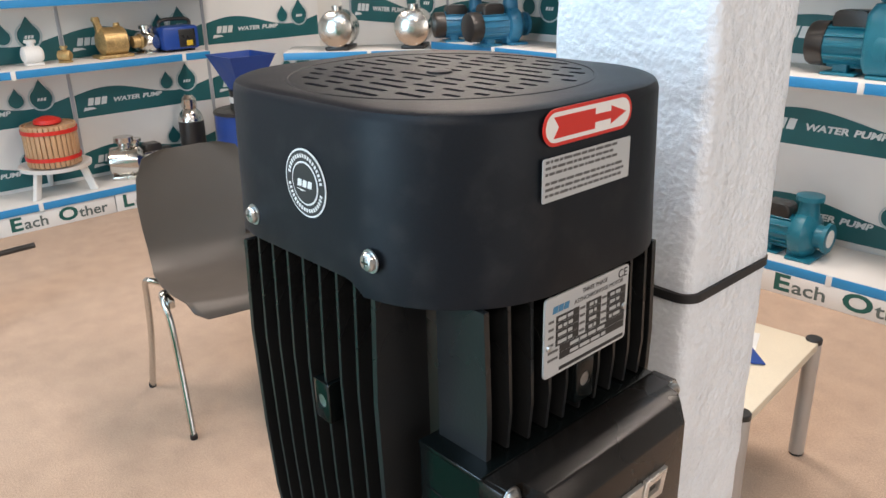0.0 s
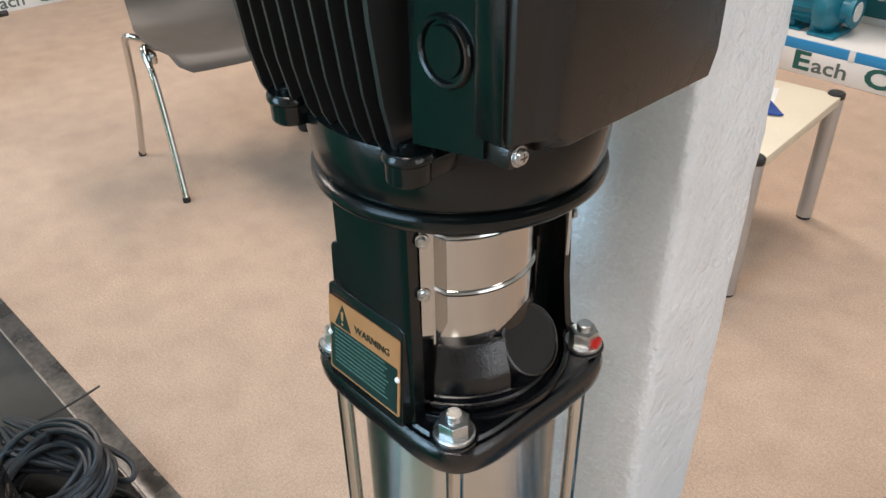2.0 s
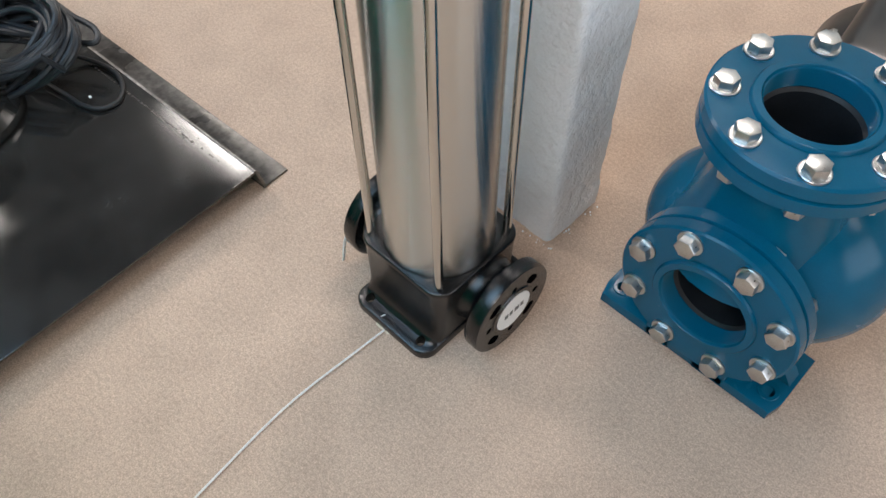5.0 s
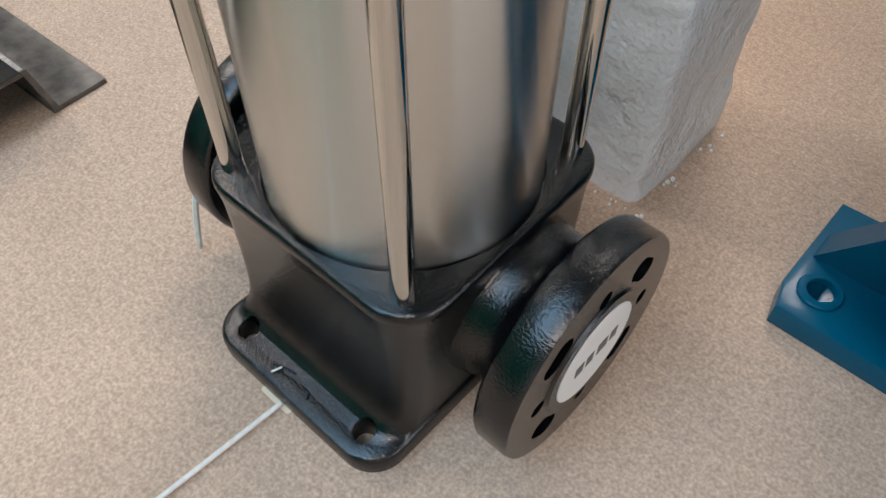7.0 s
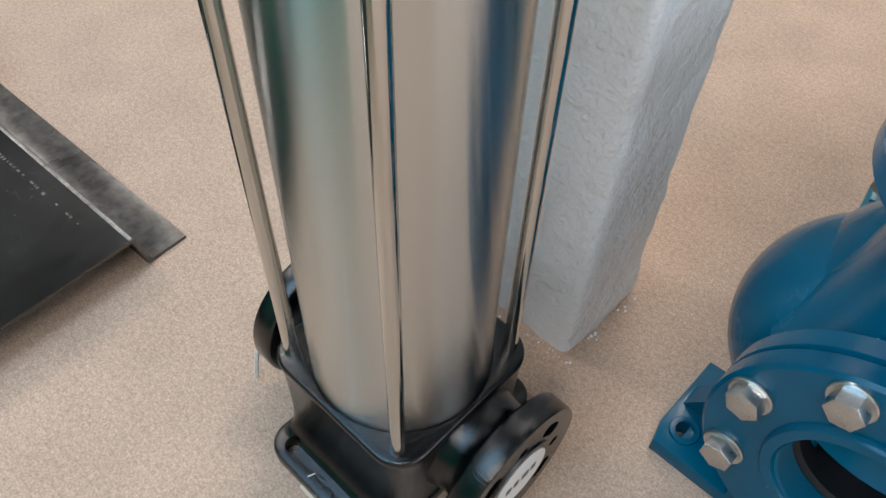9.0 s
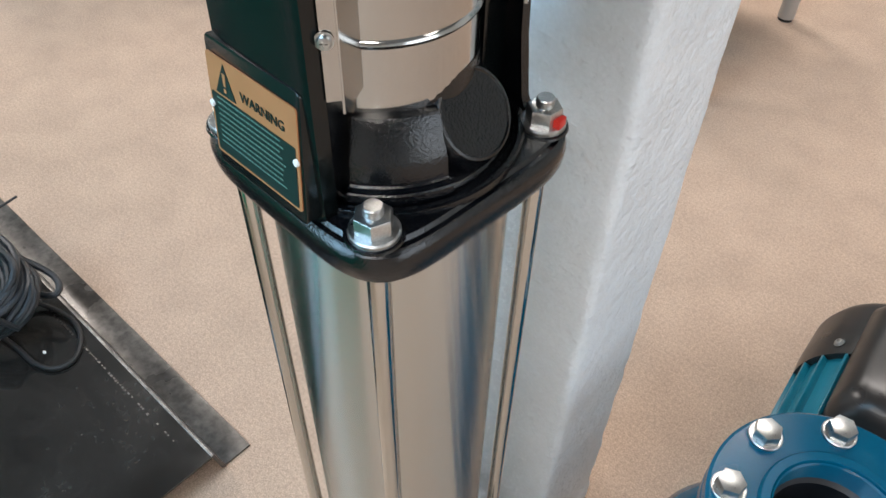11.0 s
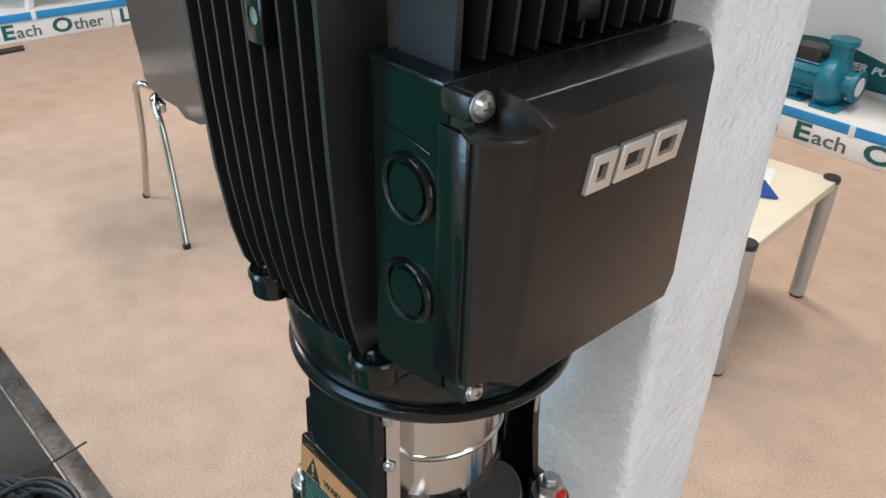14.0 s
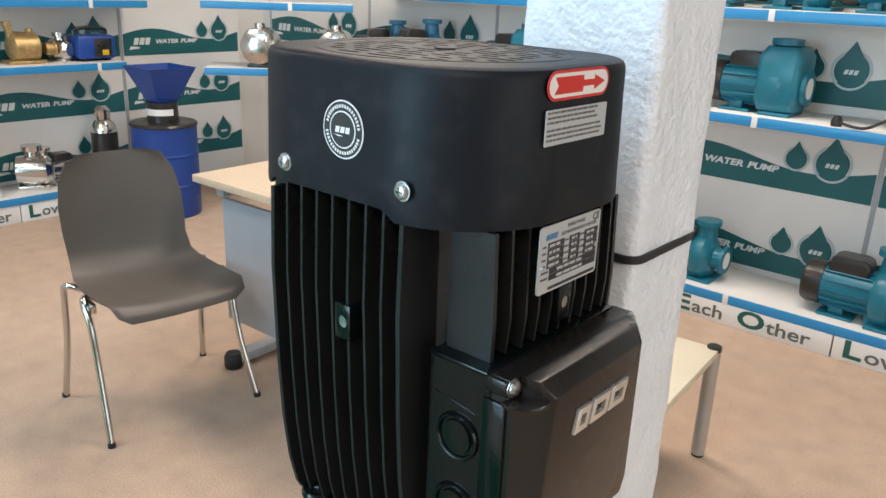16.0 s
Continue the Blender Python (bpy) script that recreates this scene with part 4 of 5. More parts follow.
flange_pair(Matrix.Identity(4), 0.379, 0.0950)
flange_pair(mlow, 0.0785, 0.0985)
for s in (-1, 1):
    ft = prism([(s * 0.02 - 0.0, -0.083), (s * 0.136, -0.083), (s * 0.142, -0.06), (s * 0.142, 0.03), (s * 0.02, 0.035)][::s], 0, 0.02, 0.002)
    part("foot", carved(ft, lathe([(0.009, -0.01), (0.009, 0.05)], 20, None, Matrix.Translation((s * 0.119, -0.055, 0)))), BLUE, valve)
    part("foot_lug", lathe([(0.0150, 0.0), (0.0150, 0.0215), (0.0140, 0.0225), (0.0095, 0.0226)], 28, close=False), BLUE, valve, "", Matrix.Translation((s * 0.119, -0.055, 0)))
    part("gusset", loft([[(s * 0.05, y, 0.015), (s * 0.14, y, 0.015), (s * 0.05, y, 0.14)] for y in (-0.03, -0.005)]), BLUE, valve)
part("foot_bridge", box(-0.06, 0.07, -0.083, 0.03, 0.0, 0.05, 0.004), BLUE, valve)
part("foot_web", box(-0.118, 0.124, -0.0815, 0.02, 0.0, 0.0185, 0.002), BLUE, valve)

# ---- the motor pump behind the valve ----
ground = thing("motor_pump", "teal motor pump with glossy black fan cover on the floor", "pump", pose(0.288, 0.62, 0.162, 0, 0, 8))
my = Euler((radians(-90), 0, 0)).to_matrix().to_4x4()
part("motor_body", lathe([(0.08, -0.20), (0.095, -0.19), (0.097, 0.0), (0.097, 0.02)], 48), TEAL, ground, "", my)
part("fan_cover", lathe([(0.106, -0.03), (0.108, 0.0), (0.106, 0.07), (0.098, 0.09), (0.06, 0.10)], 48), BLACKPLASTIC, ground, "glossy black fan cover", my)
for k in range(20):
    a = radians(18 * k)
    part("cooling_fin", box(-0.002, 0.002, 0.094, 0.106, -0.19, -0.03, 0.0008), TEAL, ground, "", my @ pose(0, 0, 0, 0, 0, 18 * k))
part("terminal_box", loft([[(x, y, z) for x, y in rounded(hx, hy, 0.03, 6, 0.02, -0.05)] for hx, hy, z in ((0.075, 0.11, 0.05), (0.078, 0.115, 0.11), (0.068, 0.10, 0.14), (0.055, 0.085, 0.15))]), BLACKPLASTIC, ground, "glossy black terminal cover")
part("white_label", prism(rounded(0.022, 0.03, 0.002, 3, 0.045, -0.02), 0.1505, 0.151), WHITESTICK, ground, "small white paper label")
part("screw", pan_screw(0.006), ZINC, ground, "", Matrix.Translation((-0.075, -0.01, 0.077)) @ pose(0, 0, 0, 0, -45, 0))
part("foot", box(-0.10, 0.10, -0.16, 0.03, -0.16, -0.145, 0.003), TEAL, ground)
for s in (-1, 1):
    part("leg", box(s * 0.06 - 0.015, s * 0.06 + 0.015, -0.14, 0.0, -0.146, -0.06, 0.003), TEAL, ground)

# ---- the black sheet steel ramp plate with coiled cable ----
ramp = thing("steel_plate", "black painted sheet steel tray with a worn stepped edge", "plate", pose(-0.353, -0.06, 0, 0, 0, 2.8) @ pose(0.353, 0.06, 0))
part("top_sheet", box(-1.75, -0.342, -0.75, -0.073, 0.046, 0.051, 0.0008), PLATE, ramp)
part("step", loft([[(x, -0.074, 0.051), (x, -0.069, 0.051), (x, -0.058, 0.004), (x, -0.063, 0.004)] for x in (-1.75, -0.342)]), PLATEWORN, ramp)
part("floor_strip", box(-1.75, -0.345, -0.064, -0.012, 0.0, 0.005, 0.001), PLATEWORN, ramp, "worn flat steel strip")
part("worn_edge", box(-1.75, -0.343, -0.0745, -0.0705, 0.0505, 0.0518, 0.0004), EDGEWEAR, ramp, "bare worn edge")
part("step", loft([[(x, -0.749, 0.051), (x, -0.754, 0.051), (x, -0.765, 0.004), (x, -0.760, 0.004)] for x in (-1.75, -0.342)]), PLATEWORN, ramp)
part("floor_strip", box(-1.75, -0.345, -0.81, -0.759, 0.0, 0.005, 0.001), PLATEWORN, ramp)
rng = random.Random(14)
x = -0.80
while x < -0.40:
    w = rng.uniform(0.0015, 0.0060)
    if rng.random() < 0.8:
        part("stamped_mark", box(x, x + w, -0.0985 + rng.uniform(-0.0008, 0.0008), -0.0955, 0.0509, 0.0514), PLATEWORN, ramp)
    x += w + rng.uniform(0.002, 0.005)
drum = thing("submersible_pump", "dark round submersible pump standing on the steel plate", "pump", pose(-0.812, -0.362, 0.0512))
part("casing", lathe([(0.125, 0), (0.13, 0.006), (0.13, 0.02), (0.112, 0.03), (0.105, 0.05), (0.10, 0.2), (0.085, 0.225), (0.05, 0.235)], 56), PLATE, drum)
part("handle", tube(curve_through([(-0.05, 0, 0.225), (-0.05, 0, 0.27), (0, 0, 0.285), (0.05, 0, 0.27), (0.05, 0, 0.225)], 6), 0.007, 10), BLACKRUBBER, drum)

rng = random.Random(3)
coil_points = []
N = 21
for i in range(N * 26):
    a = 2 * math.pi * i / 26
    k = i / 26
    rx = 0.105 + 0.022 * math.sin(k * 2.1) + 0.012 * math.sin(k * 5.3 + 1)
    ry = 0.068 + 0.014 * math.sin(k * 1.7 + 0.5)
    u, v = rx * math.cos(a), ry * math.sin(a)
    lift = 0.008 * (k % 6.3) + 0.012 * math.sin(a + k) + 0.07 * (0.5 + 0.5 * math.cos(a - 0.6))
    coil_points.append((-0.822 + 1.06 * (u * 0.72 - v * 0.6) + 0.01 * math.sin(k * 3), -0.208 + 1.06 * (u * 0.50 + v * 0.75), 0.060 + lift))
cable = thing("cable_coil", "loose coil of dark rubber cable lying on the steel plate", "cable")
part("coil", tube(coil_points, 0.0056, 8), CABLE, cable)
for k in range(7):
    u, v, w = -0.030 * k, -0.021 * k, 0.006 * (k % 3) - 0.004 * k
    run = [(-1.00, -0.205 + 0.3 * v, 0.128 + w), (-0.88 + 0.3 * u, -0.142 + v, 0.138 + w), (-0.765 + u, -0.090 + v, 0.121 + w), (-0.728 + u, -0.101 + v, 0.110 + w), (-0.765 + u, -0.130 + v, 0.108 + w), (-0.87 + 0.4 * u, -0.185 + v, 0.120 + w), (-1.00, -0.245 + 0.4 * v, 0.116 + w)]
    part("strand", tube(curve_through(run, 7), 0.0056, 8), CABLE, cable)
part("loose_loop", tube(curve_through([(-0.800, -0.150, 0.075), (-0.767, -0.119, 0.060), (-0.715, -0.101, 0.0560), (-0.668, -0.108, 0.0560), (-0.636, -0.135, 0.0560), (-0.640, -0.166, 0.0560), (-0.672, -0.184, 0.0560), (-0.715, -0.190, 0.0560), (-0.765, -0.200, 0.058)], 8), 0.0044, 8), BLACKRUBBER, cable, "single glossy black loop")
part("loose_end", tube(curve_through([(-0.985, -0.175, 0.11), (-0.995, -0.12, 0.102), (-1.003, -0.08, 0.100), (-1.010, -0.045, 0.100)], 6), 0.0026, 6), CABLE, cable)

solid("floor_cord", tube(curve_through([(-0.005, -0.111, 0.003), (-0.008, -0.16, 0.003), (-0.0135, -0.25, 0.003), (-0.012, -0.32, 0.003), (0.0, -0.44, 0.003), (0.02, -0.62, 0.003)], 8), 0.0017, 8), CORD, "thin white cord lying on the carpet", "cord")
solid("paper_tag", prism(rounded(0.013, 0.008, 0.002, 3, -0.010, -0.1045), 0.0002, 0.0008), CREAM, "pale paper tag under the pump foot", "tag")

rng = random.Random(8)
solid("paper_scrap", loft([[(0.004 * math.cos(a) * q + 0.001 * rng.random(), 0.0026 * math.sin(a) * q, z) for a in [math.pi / 4 * i for i in range(8)]] for q, z in ((1, 0.0), (0.9, 0.0009))]), WHITESTICK, "tiny white scrap of paper on the black tray", "scrap", pose(-0.686, -0.163, 0.0513))

# ---- chair, desk, low table ----
chair = thing("chair", "grey plastic shell chair on chromed tube legs", "chair", pose(-1.925, 0.780, 0, 0, 0, -6))
NU = 22
prof = [(0.245, 0.405), (0.235, 0.428), (0.20, 0.437), (0.10, 0.428), (0.0, 0.424), (-0.10, 0.430), (-0.155, 0.455), (-0.185, 0.51), (-0.20, 0.58), (-0.215, 0.66), (-0.232, 0.74), (-0.247, 0.800), (-0.254, 0.818)]
widths = [0.17, 0.205, 0.215, 0.222, 0.222, 0.215, 0.205, 0.202, 0.206, 0.206, 0.192, 0.160, 0.10]
b = bmesh.new()
for layer in (0, 1):
    grid = []
    for j, ((x, z), w) in enumerate(zip(prof, widths)):
        row = []
        for i in range(NU + 1):
            u = -1 + 2 * i / NU
            dish = 0.022 * u * u if j > 1 else 0.005 * u * u
            n = Vector((0, 0, 1)) if j < 6 else Vector((1, 0, 0.15)) if j > 7 else Vector((0.7, 0, 0.7))
            p = Vector((x, w * u, z)) + n * (dish - 0.005 * layer)
            row.append(b.verts.new(p))
        grid.append(row)
    for j in range(len(grid) - 1):
        for i in range(NU):
            b.faces.new((grid[j][i], grid[j][i + 1], grid[j + 1][i + 1], grid[j + 1][i]))
    if layer:
        border0, border1 = border, [grid[0][i] for i in range(NU + 1)] + [r[NU] for r in grid[1:]] + [grid[-1][i] for i in range(NU - 1, -1, -1)] + [r[0] for r in grid[-2:0:-1]]
        for i in range(len(border0)):
            b.faces.new((border0[i], border0[(i + 1) % len(border0)], border1[(i + 1) % len(border1)], border1[i]))
    else:
        border = [grid[0][i] for i in range(NU + 1)] + [r[NU] for r in grid[1:]] + [grid[-1][i] for i in range(NU - 1, -1, -1)] + [r[0] for r in grid[-2:0:-1]]
part("shell", b, CHAIRSHELL, chair, "grey plastic seat and back shell", smooth=60)
for s in (-1, 1):
    for xf, xt in ((0.200, 0.045), (-0.205, -0.125)):
        part("leg", tube(curve_through([(xf, s * 0.252, 0.0), (xf + (xt - xf) * 0.5, s * 0.238, 0.21), (xt + 0.25 * (xf - xt), s * 0.236, 0.360), (xt + 0.03 * (xf - xt), s * 0.238, 0.418), (xt - 0.02 * (1 if xf > 0 else -1), s * 0.228, 0.432), (xt - 0.04 * (1 if xf > 0 else -1), s * 0.19, 0.418), (xt - 0.045 * (1 if xf > 0 else -1), s * 0.14, 0.413)], 6), 0.0105, 12), CHROME, chair, "chromed tube leg")
        part("foot_cap", lathe([(0.0118, 0.0), (0.012, 0.012), (0.0108, 0.016)], 14), BLACKRUBBER, chair, "", pose(xf, s * 0.252, 0))
    part("bracket", box(0.02, 0.075, s * 0.219 - 0.010, s * 0.219 + 0.010, 0.392, 0.425, 0.006), CHROME, chair, "bright chrome bracket")
    part("seat_rail", tube([(0.15, s * 0.15, 0.412), (-0.09, s * 0.15, 0.412)], 0.0095, 10), CHROME, chair)

desk = thing("desk", "office desk with beech top and grey metal front panel", "desk", pose(-2.035, 1.015, 0, 0, 0, 2))
part("top", box(0, 1.2, 0, 0.7, 0.705, 0.732, 0.004), BEECH, desk, "pale beech desk top")
part("front_panel", box(0.09, 1.11, 0.055, 0.075, 0.20, 0.655, 0.003), GREYMETAL, desk, "grey metal front panel")
for x in (0.10, 1.10):
    part("leg", box(x - 0.03, x + 0.03, 0.30, 0.36, 0.03, 0.705, 0.006), GREYMETAL, desk)
    part("leg_foot", box(x - 0.03, x + 0.03, 0.05, 0.65, 0.015, 0.055, 0.012), GREYMETAL, desk)
    for y in (0.06, 0.64):
        part("foot_end", lathe([(0.03, 0.0), (0.034, 0.01), (0.034, 0.045), (0.026, 0.06)], 20), BLACKRUBBER, desk, "", pose(x, y, 0))
    part("top_bracket", box(x - 0.02, x + 0.02, 0.04, 0.64, 0.665, 0.705, 0.003), GREYMETAL, desk)

table = thing("low_table", "low side table with cream top and round metal legs", "table", pose(-0.372, 1.517, 0, 0, 0, 5))
part("top", box(-0.52, -0.006, -0.25, 0.25, 0.350, 0.376, 0.003), CREAM, table, "cream laminate top")
for x in (-0.50, -0.022):
    for y in (-0.247, 0.247):
        part("leg", lathe([(0.0215, 0.008), (0.0215, 0.368)], 28), ALU, table, "round matt metal leg", pose(x, y, 0))
        part("cap", lathe([(0.0225, 0.367), (0.0225, 0.379), (0.02, 0.382)], 28), BLACKPLASTIC, table, "black cap", pose(x, y, 0))
        part("foot", lathe([(0.019, 0.0), (0.0195, 0.009)], 20), BLACKRUBBER, table, "", pose(x, y, 0))
solid("leaflet", box(-0.09, 0.09, -0.06, 0.06, 0.0, 0.003, 0.0005), WHITESTICK, "white printed leaflet on the low table", "leaflet", pose(-0.60, 1.60, 0.376, 0, 0, 20))
solid("blue_card", prism([(-0.07, -0.05), (0.06, -0.035), (0.02, 0.06)], 0, 0.004), BARREL, "blue folded paper card on the low table", "card", pose(-0.51, 1.53, 0.3795, 0, 0, 25))

# ---- shelving: banners, shelves with blue edges, skirting boards with the slogan ----
def wave(x0, x1, z0, z1, swell, phase, n=40):
    pts = [(x0, z0)] + [(x1, z0)]
    for i in range(n + 1):
        t = 1 - i / n
        pts.append((x0 + (x1 - x0) * t, z1 + swell * math.sin(2 * math.pi * (t + phase))))
    return pts


def drop_shape(cx, cz, r, n=24):
    pts = []
    for i in range(n + 1):
        a = radians(125 + 290 * i / n)
        pts.append((cx + r * math.cos(a), cz + r * math.sin(a)))
    pts.append((cx, cz + 1.75 * r))
    return pts


def flat_ring(cx, cz, r0, r1, a0=110, a1=430, n=36):
    out = [(cx + r1 * math.cos(radians(a0 + (a1 - a0) * i / n)), cz + r1 * math.sin(radians(a0 + (a1 - a0) * i / n))) for i in range(n + 1)]
    inn = [(cx + r0 * math.cos(radians(a0 + (a1 - a0) * i / n)), cz + r0 * math.sin(radians(a0 + (a1 - a0) * i / n))) for i in range(n + 1)]
    b = bmesh.new()
    vo, vi = [b.verts.new((x, y, 0)) for x, y in out], [b.verts.new((x, y, 0)) for x, y in inn]
    for i in range(n):
        b.faces.new((vo[i], vo[i + 1], vi[i + 1], vi[i]))
    return b


def flat(points, z):
    b = bmesh.new()
    b.faces.new([b.verts.new((x, y, z)) for x, y in points])
    bmesh.ops.triangulate(b, faces=b.faces[:])
    return b


word_water, word_pump = words("WATER", 0.036, 0.0004, 0.2, 1.35, 0.0014), words("PUMP", 0.036, 0.0004, 0.2, 1.35, 0.0014)
word_gap = max(v.co.x for v in word_water.vertices) + 0.016
drop_a, drop_b = finish(flat(drop_shape(0, 0, 0.084), 0)), finish(flat(drop_shape(0, 0, 0.056), 0))
ring_a, ring_b = finish(flat_ring(0, 0, 0.089, 0.101)), finish(flat_ring(0, 0, 0.060, 0.068))
mark_b = bmesh.new()
for x in (0.0, 0.040, 0.080):
    prism([(x, 0), (x + 0.032, 0), (x + 0.044, 0.044), (x + 0.012, 0.044)], 0, 0.0006, bm=mark_b)
prism([(-0.03, -0.03), (0.05, -0.022), (0.03, -0.012), (-0.02, -0.008)], 0, 0.0006, bm=mark_b)
wave_mark = finish(mark_b)
small_mark_b = bmesh.new()
for x in (-0.036, -0.012, 0.012):
    prism([(x, -0.012), (x + 0.018, -0.012), (x + 0.026, 0.012), (x + 0.008, 0.012)], 0, 0.0006, bm=small_mark_b)
small_mark = finish(small_mark_b)
WAVES = {}


def banner(origin, right, width, levels, k=1.0, name="display_board"):
    """One bay's back board with printed teal waves, drops and words at each level."""
    m = on_plane(origin, right, (0, 0, 1))
    bay = thing(name, "white display back board printed with dark teal waves and drops", "display board", m, "back boards")
    part("board", box(0.003, width - 0.003, 0, 2.05, -0.02, 0.0), BANNER, bay)
    part("slot_rail", box(-0.010, 0.010, 0, 2.1, -0.018, 0.004, 0.001), GREYMETAL, bay, "dark slotted upright")
    key = round(width, 3)
    if key not in WAVES:
        WAVES[key] = finish(flat(wave(0.014, width - 0.014, -0.085, 0.045, 0.038, 0.02), 0))
    for z in levels:
        part("wave_print", WAVES[key], TEALPRINT, bay, "dark teal printed wave", Matrix.Translation((0, z, 0.003)))
        for word_mesh, shift in ((word_water, 0.0), (word_pump, word_gap)):
            part("wave_word", word_mesh, PALEPRINT, bay, "white printed word", Matrix.Translation((0.235 * k, z - 0.012, 0.006)) @ Matrix.Scale(k, 4) @ Matrix.Translation((shift, 0, 0)))
        part("wave_mark", wave_mark, PALEPRINT, bay, "white printed mark", Matrix.Translation((0.08 * k, z - 0.018, 0.006)) @ Matrix.Scale(k, 4))
        part("drop_ring", ring_a, RINGPRINT, bay, "", Matrix.Translation((width - 0.17 * k, z + 0.062, 0.006)) @ Matrix.Scale(0.72 * k, 4))
        part("drop_ring", ring_b, RINGPRINT, bay, "", Matrix.Translation((width - 0.305 * k, z + 0.062, 0.0055)) @ Matrix.Scale(0.72 * k, 4))
        part("drop_print", drop_a, TEALPRINT, bay, "dark teal printed drop", Matrix.Translation((width - 0.17 * k, z + 0.062, 0.0065)) @ Matrix.Scale(0.72 * k, 4))
        part("drop_print", drop_b, TEALPRINT, bay, "", Matrix.Translation((width - 0.305 * k, z + 0.062, 0.006)) @ Matrix.Scale(0.72 * k, 4))
        part("drop_mark", small_mark, PALEPRINT, bay, "", Matrix.Translation((width - 0.17 * k, z + 0.055, 0.0075)) @ Matrix.Scale(0.72 * k, 4))
    return bay


def shelf_board(origin, right, length, depth, z, label="white shelf with a bright blue front edge"):
    m = on_plane(origin, right, (0, 0, 1)) @ Matrix.Translation((0, z, 0))
    s = thing("shelf", label, "shelf", m, "wall shelves")
    part("board", box(0, length, -0.045, 0, -depth, -0.004, 0.002), WHITEPAINT, s)
    part("blue_edge", box(0, length, -0.042, -0.002, -0.004, 0.004, 0.001), SHELFBLUE, s, "bright blue edge strip")
    x = 0.5
    while x < length:
        part("price_clip", box(x - 0.012, x + 0.012, -0.046, 0.0, 0.003, 0.007, 0.001), WHITEPAINT, s, "white clip")
        x += 0.95
    return s


def skirting(origin, right, joints, reach, z1=0.108):
    """Skirting boards between the joints, each with the printed slogan; reach: the length of its last two words."""
    m = on_plane(origin, right, (0, 0, 1))
    pieces, x = [], 0.0
    for big, rest in (("L", "ove"), ("E", "ach"), ("O", "ther")):
        mb = words(big, 0.104, 0.0004, 0, 1.3, 0.0032)
        pieces.append((x, mb, GREENPRINT, "dark green letter"))
        x += max(v.co.x for v in mb.vertices) + 0.007
        mr = words(rest, 0.084, 0.0004, 0, 1.15, 0.0012)
        pieces.append((x, mr, GREYPRINT, "grey letters"))
        x += max(v.co.x for v in mr.vertices) + 0.06
    stretch = reach / (x - 0.06 - pieces[2][0])
    for x0, x1 in zip(joints, joints[1:]):
        k = thing("slogan_board", "white skirting board printed with a slogan in green and grey", "sign", m @ Matrix.Translation((x0, 0, 0)), "slogan boards")
        part("board", box(0.003, x1 - x0 - 0.003, 0.001, z1, -0.02, 0, 0.001), WHITEPAINT, k)
        for px, me, mat, text in pieces:
            if 0.04 + stretch * (px + 0.2) < x1 - x0:
                part("slogan_letters", me, mat, k, text, Matrix.Translation((0.04 + stretch * px, 0.022, 0.0012)) @ Matrix.Diagonal((stretch, 1, 1, 1)))


# west run: front edge at x = -4.26, seen from +x, so right is +y
LEVELS = (0.255, 0.605, 0.955, 1.31, 1.66)
NORTH_LEVELS = (0.25, 0.645, 1.045, 1.44, 1.82)
for y0 in (-0.56, 0.333, 1.226, 2.119):
    banner((-4.595, y0, 0.0), (0, 1, 0), 0.893, LEVELS)
shelf_board((-4.26, -0.6, 0), (0, 1, 0), 2.57, 0.33, 0.872)
shelf_board((-4.29, -0.6, 0), (0, 1, 0), 2.75, 0.30, 1.225)
shelf_board((-4.26, -0.6, 0), (0, 1, 0), 2.57, 0.33, 0.150)
skirting((-4.265, 0, 0), (0, 1, 0), (-0.528, 0.365, 1.258, 1.97), 0.533)
# north run: front edge at y = 2.83, seen from -y, so right is +x
for x0 in (-4.479, -3.449, -2.419, -1.389, -0.359, 0.671):
    banner((x0, 3.215, 0.0), (1, 0, 0), 1.03, NORTH_LEVELS, 1.13)
for z in (0.140, 0.922, 1.340):
    shelf_board((-3.18, 2.83, 0), (1, 0, 0), 4.6, 0.37, z)
    if z > 0.5:
        shelf_board((-3.74, 2.17, 0), (0.66, 0.75, 0), 0.86, 0.33, z - 0.045 if z < 1.2 else z - 0.09, "corner shelf with a bright blue front edge")
skirting((0, 2.825, 0), (1, 0, 0), (-3.18, -2.375, -1.35, -0.325, 0.70, 1.42), 0.600, 0.097)


